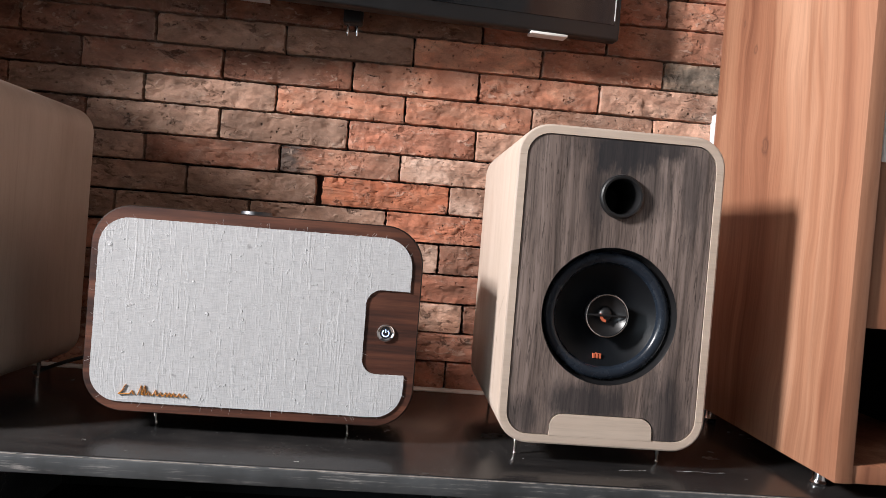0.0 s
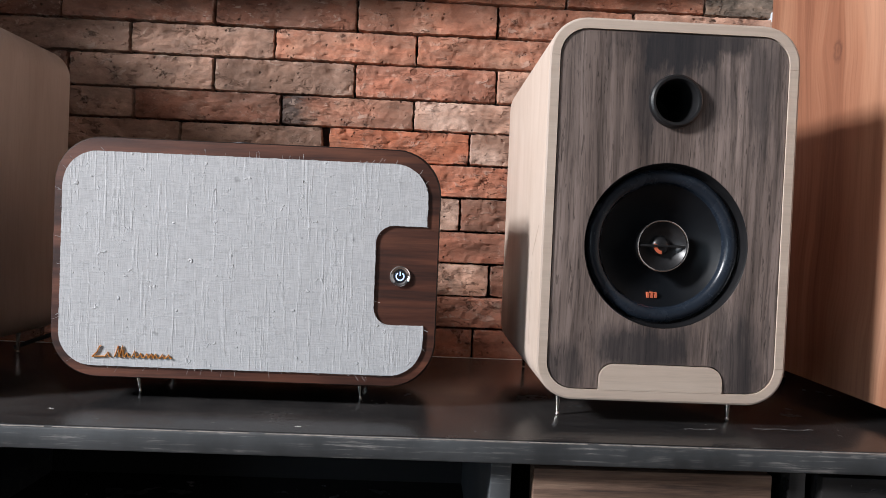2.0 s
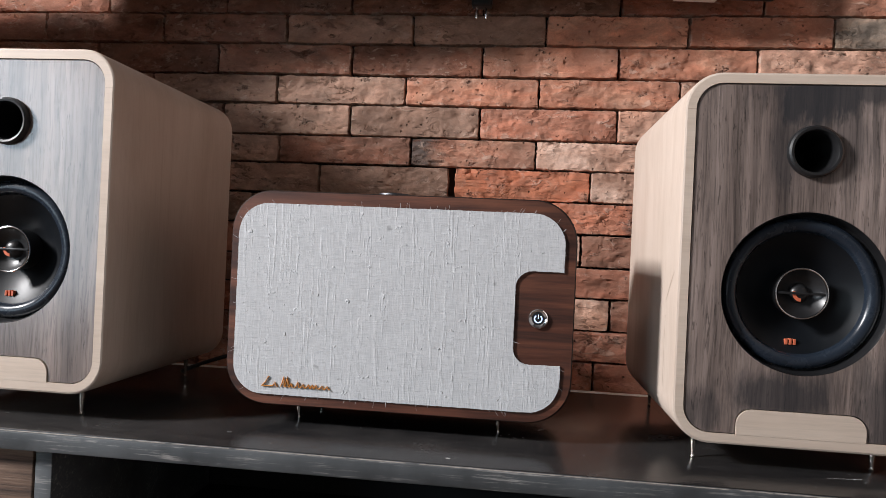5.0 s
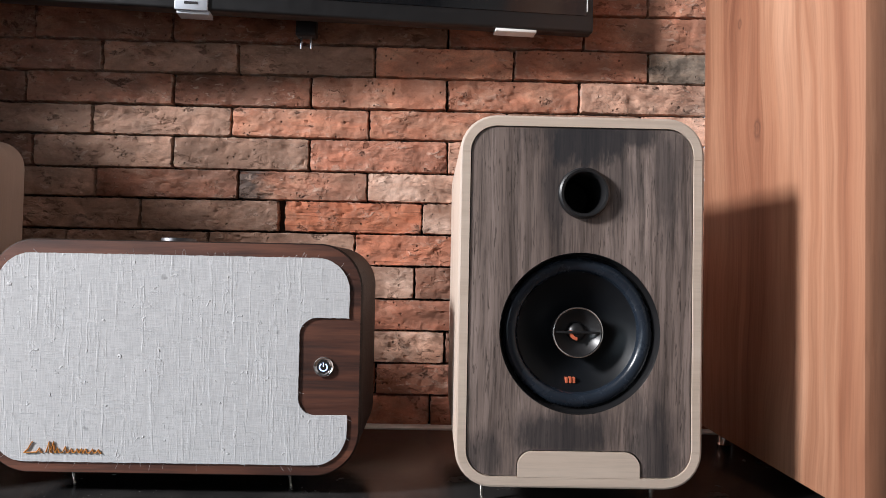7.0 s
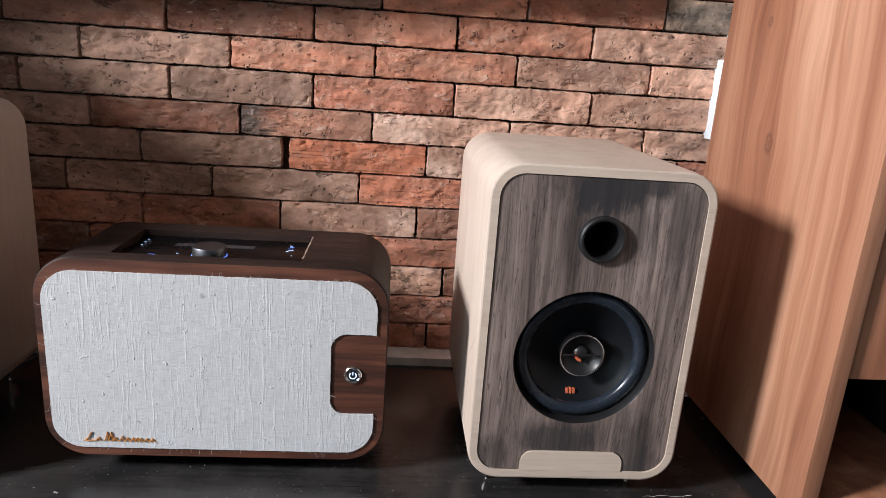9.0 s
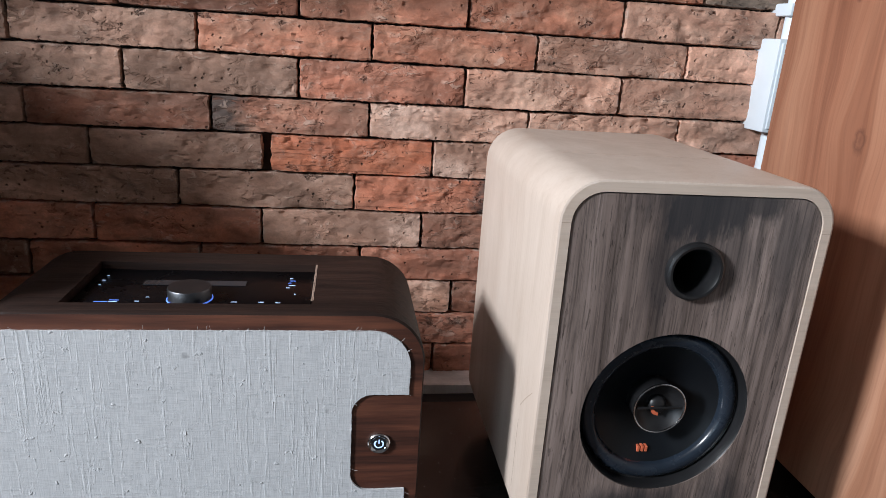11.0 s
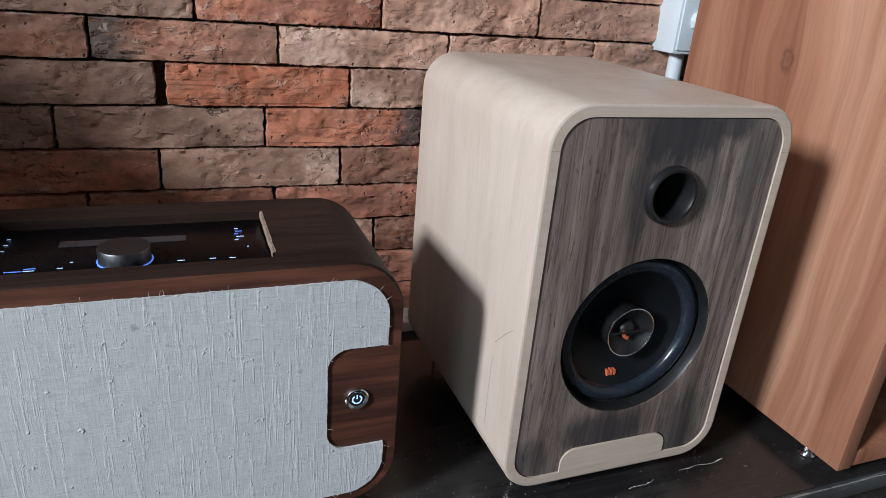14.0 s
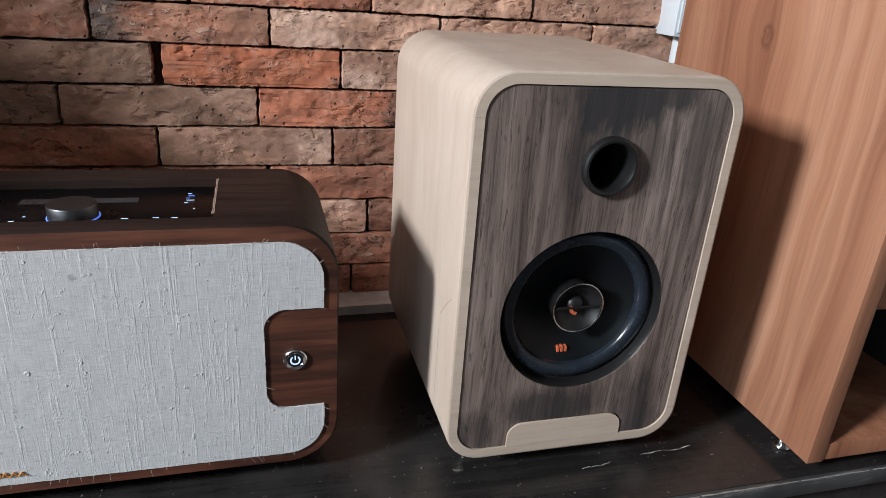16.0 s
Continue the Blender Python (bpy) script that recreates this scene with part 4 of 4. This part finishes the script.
# ---- on the wall: television, plug, conduit ----
def build_television():
    v = thing("television", (0, 1.030, 1.204, 0, 0, 5.5), "large black wall-mounted television with a glossy screen", "television")
    x0, x1, y0 = -0.93, 0.325, 0.0
    part("casing", box(x0, x1, y0, 0.024, 0.0, 0.71, 0.004, 3), BLACK_PLASTIC, v)
    part("back_cover", box(x0 + 0.08, x1 - 0.12, 0.024, 0.052, 0.02, 0.42, 0.008, 3), BLACK_MATT, v)
    part("wall_mount", box(-0.42, -0.22, 0.052, 0.145, 0.12, 0.36, 0.002), BLACK_MATT, v)
    part("screen", box(x0 + 0.011, x1 - 0.011, y0 - 0.0012, y0 + 0.001, 0.024, 0.70, 0.0004), SCREEN, v, "dark glossy screen")
    part("side_trim", box(x1 - 0.0112, x1 - 0.0098, y0 - 0.002, y0 - 0.0013, 0.030, 0.69), WHITE_LABEL, v, "thin bright line beside the screen")
    b = part("brand_plate", box(-0.266, -0.222, y0 - 0.003, y0 + 0.001, -0.002, 0.018, 0.001), GREY_LABEL, v, "pale grey plate with an unreadable mark")
    part("mark", box(-0.253, -0.235, y0 - 0.0036, y0 - 0.0028, 0.006, 0.0095), BLACK_MATT, b)
    part("plate_foot", box(-0.264, -0.220, y0 + 0.001, y0 + 0.024, -0.006, -0.0002, 0.001), GREY_LABEL, b)
    part("label", box(0.180, 0.240, 0.001, 0.022, -0.0045, -0.0003, 0.0008), WHITE_LABEL, v, "white label under the lower edge")
    part("label", box(-0.60, -0.545, 0.001, 0.022, -0.0045, -0.0003, 0.0008), GREY_LABEL, v)
    return v


build_television()


def build_plug():
    p = thing("power_plug", (-0.102, 1.094, 1.18), "black two-pin power plug hanging below the television", "plug")
    part("body", box(-0.015, 0.016, -0.010, 0.012, 0.018, 0.046, 0.004, 3), BLACK_PLASTIC, p)
    for x in (-0.0075, 0.0075):
        part("pin", lathe([(0.0, -0.0005), (0.0016, 0.0), (0.0021, 0.002), (0.0021, 0.019)], (x, 0, 0), "z", 14), CHROME, p, "bright metal pin")
    part("cable", tube(arc_points((0, 0.001, 0.045), (0.0, 0.004, 0.10), (0.05, -0.01, 0.16)), 0.0035), BLACK_PLASTIC, p)
    return p


build_plug()


def build_conduit():
    k = thing("wall_switch_box", (0.5145, WALL - 0.002, 0.993), "white plastic surface switch box with conduit on the bricks", "switch box")
    part("box", box(0.0, 0.075, -0.042, 0.014, 0.0, 0.121, 0.0025, 2), WHITE_PVC, k)
    part("cover", box(0.004, 0.071, -0.0445, -0.0415, 0.005, 0.116, 0.0012, 2), WHITE_PVC, k)
    part("rocker", lathe([(0.0, -0.010), (0.0085, -0.010), (0.0125, -0.006), (0.0130, 0.0)], (0.030, -0.0445, 0.045), "y", 8), WHITE_PVC, k, "faceted rocker switch")
    part("screw_cap", lathe([(0.0, -0.004), (0.0045, -0.004), (0.0058, 0.0)], (0.035, -0.0445, 0.083), "y", 16), WHITE_PVC, k)
    for z0, z1 in ((-0.385, 0.0), (0.121, 0.44)):
        part("pipe", lathe([(0.0105, z0), (0.0105, z1)], (0.028, -0.018, 0), "z", 28), WHITE_PVC, k, "white conduit pipe")
    part("clip", box(0.012, 0.046, -0.034, 0.014, 0.150, 0.166, 0.002), WHITE_PVC, k, "white pipe clip")
    return k


build_conduit()

cable = thing("loose_cable", (-0.36, 1.0, SHELF), "thin black cable lying behind the amplifier", "cable")
part("lead", tube(arc_points((-0.12, -0.06, 0.003), (-0.02, 0.02, 0.055), (0.10, 0.02, 0.003), 20), 0.0028), BLACK_PLASTIC, cable)
part("lead", tube(arc_points((-0.06, -0.03, 0.003), (0.02, 0.0, 0.02), (0.12, -0.05, 0.003), 20), 0.0022), WHITE_PVC, cable, "white thin wire")


# ---- the bricks, course by course ----
def brick_mesh(w, h, rng, joint=0.0022, depth=0.03, nx=72, nz=16):
    """One hand-made brick with an uneven outline, worn arrises and a bumpy face."""
    hw, hh = w / 2 - joint / 2, h / 2 - joint / 2
    seed = rng.uniform(0, 100)
    top_wave, end_wave = rng.uniform(0.0005, 0.0014), rng.uniform(0.0005, 0.0020)
    verts, faces, idx = [], [], {}

    def bumpy(u, v, s):
        return noise.noise((u * s + seed, v * s, seed * 0.37))
    for j in range(nz + 1):
        for i in range(nx + 1):
            u, v = -1 + 2 * i / nx, -1 + 2 * j / nz
            x, z = u * hw * 0.988, v * hh * 0.955
            corner = max(0, abs(u) - 0.9) * max(0, abs(v) - 0.6)
            x += end_wave * bumpy(u * 0.3, v, 3.1) * abs(u) ** 3 - math.copysign(1, u) * corner * 0.016
            z += top_wave * bumpy(u, v * 0.3, 5.3) * abs(v) - math.copysign(1, v) * corner * 0.022
            x += 0.0011 * bumpy(u, v * 2.5, 9.0) * (1 if i in (0, nx) else 0)
            z += 0.0011 * bumpy(u * 5.0, v, 9.0) * (1 if j in (0, nz) else 0)
            y = 0.0028 * bumpy(u * 2.2, v * 0.8, 1.7) + 0.0013 * bumpy(u * 4, v * 1.5, 4.1)
            if nx > 12:
                px, pz = x * 62, z * 105
                worn = min(1.0, max(0.12, 0.5 + 1.6 * noise.noise((px * 0.16 + seed, 7.0, pz * 0.2))))
                y += 0.0007 * noise.noise((px * 0.5 + seed, 3.0, pz * 0.6))
                dent = noise.noise((px * 0.9 + seed, seed, pz))
                y += worn * (0.0060 * max(0.0, dent - 0.24) - 0.0012 * max(0.0, -dent - 0.25))
                pock = noise.noise((px * 2.0 - seed, seed, pz * 2.0))
                y += worn * 0.0062 * max(0.0, pock - 0.33)
            if i in (0, nx) or j in (0, nz):
                y += 0.0022 * max(0.0, bumpy(u * 6, v * 3, 3.7) + 0.15)
            idx[i, j] = len(verts)
            verts.append((x, y, z))
    for j in range(nz):
        for i in range(nx):
            faces.append((idx[i, j], idx[i + 1, j], idx[i + 1, j + 1], idx[i, j + 1]))
    ring = [(i, 0) for i in range(nx)] + [(nx, j) for j in range(nz)] + [(i, nz) for i in range(nx, 0, -1)] + [(0, j) for j in range(nz, 0, -1)]
    last = [idx[k] for k in ring]
    for grow, y in ((1.0, 0.0045), (1.0, depth)):
        loop = []
        for (i, j), base in zip(ring, [idx[k] for k in ring]):
            bx, by, bz = verts[base]
            loop.append(len(verts))
            fx = bx / 0.988 if i in (0, nx) else bx
            fz = bz / 0.955 if j in (0, nz) else bz
            chip = 0.0012 * max(0.0, bumpy(i * 0.9, j * 0.9, 2.3)) if y < 0.01 else 0
            verts.append((fx * (1 - chip * 4), y + chip, fz * (1 - chip * 14)))
        n = len(loop)
        for k in range(n):
            faces.append((last[k], loop[k], loop[(k + 1) % n], last[(k + 1) % n])[::-1])
        last = loop
    return verts, faces


def lay_brick(x0, x1, z0, z1, kind, rng, proud=0.0):
    verts, faces = brick_mesh(x1 - x0, z1 - z0, rng)
    me = bpy.data.meshes.new("brick")
    me.from_pydata(verts, [], faces)
    me.materials.append(BRICK[kind])
    me.shade_smooth()
    me.set_sharp_from_angle(angle=radians(30))
    ob = new("brick", me)
    ob.location = ((x0 + x1) / 2, WALL - 0.0015 - proud, (z0 + z1) / 2)
    ob.rotation_euler = (rng.uniform(-0.012, 0.012), rng.uniform(-0.004, 0.004), rng.uniform(-0.006, 0.006))
    ob.parent = wall_north


# Kinds also carry the wall's shade: darker at upper left, paler at right.
COURSES = [
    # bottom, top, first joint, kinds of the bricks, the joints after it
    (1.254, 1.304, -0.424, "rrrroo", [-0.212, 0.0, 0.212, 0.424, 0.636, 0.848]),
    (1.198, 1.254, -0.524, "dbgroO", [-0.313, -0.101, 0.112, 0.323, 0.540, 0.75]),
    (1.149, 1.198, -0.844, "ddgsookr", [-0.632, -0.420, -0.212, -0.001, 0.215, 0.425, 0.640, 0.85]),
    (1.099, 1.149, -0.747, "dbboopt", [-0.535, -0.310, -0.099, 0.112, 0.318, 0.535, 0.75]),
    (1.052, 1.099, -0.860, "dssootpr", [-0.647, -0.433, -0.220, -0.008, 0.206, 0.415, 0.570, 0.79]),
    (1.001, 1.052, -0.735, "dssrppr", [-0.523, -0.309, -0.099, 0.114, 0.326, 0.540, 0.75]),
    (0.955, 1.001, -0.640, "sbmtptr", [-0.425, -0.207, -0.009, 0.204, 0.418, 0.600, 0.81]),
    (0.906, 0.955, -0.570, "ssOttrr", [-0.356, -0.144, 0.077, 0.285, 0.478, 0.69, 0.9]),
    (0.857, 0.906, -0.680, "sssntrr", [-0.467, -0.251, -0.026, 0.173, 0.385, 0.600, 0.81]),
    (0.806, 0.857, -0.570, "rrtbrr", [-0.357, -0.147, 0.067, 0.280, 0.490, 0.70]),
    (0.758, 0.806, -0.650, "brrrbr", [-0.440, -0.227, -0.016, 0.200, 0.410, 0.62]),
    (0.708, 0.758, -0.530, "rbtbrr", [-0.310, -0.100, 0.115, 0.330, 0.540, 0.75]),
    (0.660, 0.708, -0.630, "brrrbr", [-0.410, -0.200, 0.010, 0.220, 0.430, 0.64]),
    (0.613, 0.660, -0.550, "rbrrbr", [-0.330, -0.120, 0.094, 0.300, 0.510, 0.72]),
]
rng = random.Random(11)
for z0, z1, x, kinds, joints in COURSES:
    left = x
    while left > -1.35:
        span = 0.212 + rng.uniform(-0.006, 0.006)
        # filler bricks picked mostly dark, for the shade on this end of the wall
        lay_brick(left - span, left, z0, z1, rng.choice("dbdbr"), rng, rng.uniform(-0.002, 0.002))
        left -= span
    for kind, joint in zip(kinds, joints):
        gap = 0.009 if abs(joint - 0.077) < 1e-6 and kind == "O" else 0.0
        lay_brick(x + gap, joint, z0, z1, kind, rng, rng.uniform(-0.002, 0.002))
        x = joint
    while x < 0.9:
        lay_brick(x, x + 0.212, z0, z1, rng.choice("rbort"), rng, rng.uniform(-0.002, 0.002))
        x += 0.212
for row in range(5):
    z0 = 1.304 + 0.0495 * row
    x = -1.45 + 0.1 * (row % 2)
    while x < 0.9:
        lay_brick(x, x + 0.212, z0, z0 + 0.0495, rng.choice("rbortdg"), rng, rng.uniform(-0.002, 0.002))
        x += 0.212

# bricks past the part of the wall that the shelf lies in front of, as one mesh a kind
for kind, share in (("r", 0), ("b", 1), ("t", 2)):
    verts, faces = [], []
    fill = random.Random(3)
    for row in range(60):
        z0 = 0.02 + 0.0495 * row
        x, col = X0 + 0.02 + 0.106 * (row % 2), 0
        while x < X1 - 0.22:
            col += 1
            inside = 0.585 < z0 + 0.02 < 1.545 and -1.62 < x < 1.0
            if not inside and (row * 7 + col * 5) % 3 == share and abs(z0 - 0.57) > 0.03:
                v, f = brick_mesh(0.212, 0.0495, fill, 0.0032, 0.025, 3, 2)
                base = len(verts)
                verts += [(a + x + 0.106, b + WALL, c + z0 + 0.025) for a, b, c in v]
                faces += [tuple(k + base for k in q) for q in f]
            x += 0.212
    me = bpy.data.meshes.new("far_bricks")
    me.from_pydata(verts, [], faces)
    me.materials.append(BRICK[kind])
    ob = new("far_bricks", me)
    ob.parent = wall_north
    tagged(ob, "rest of the old brick wall", "", "", "stuff")
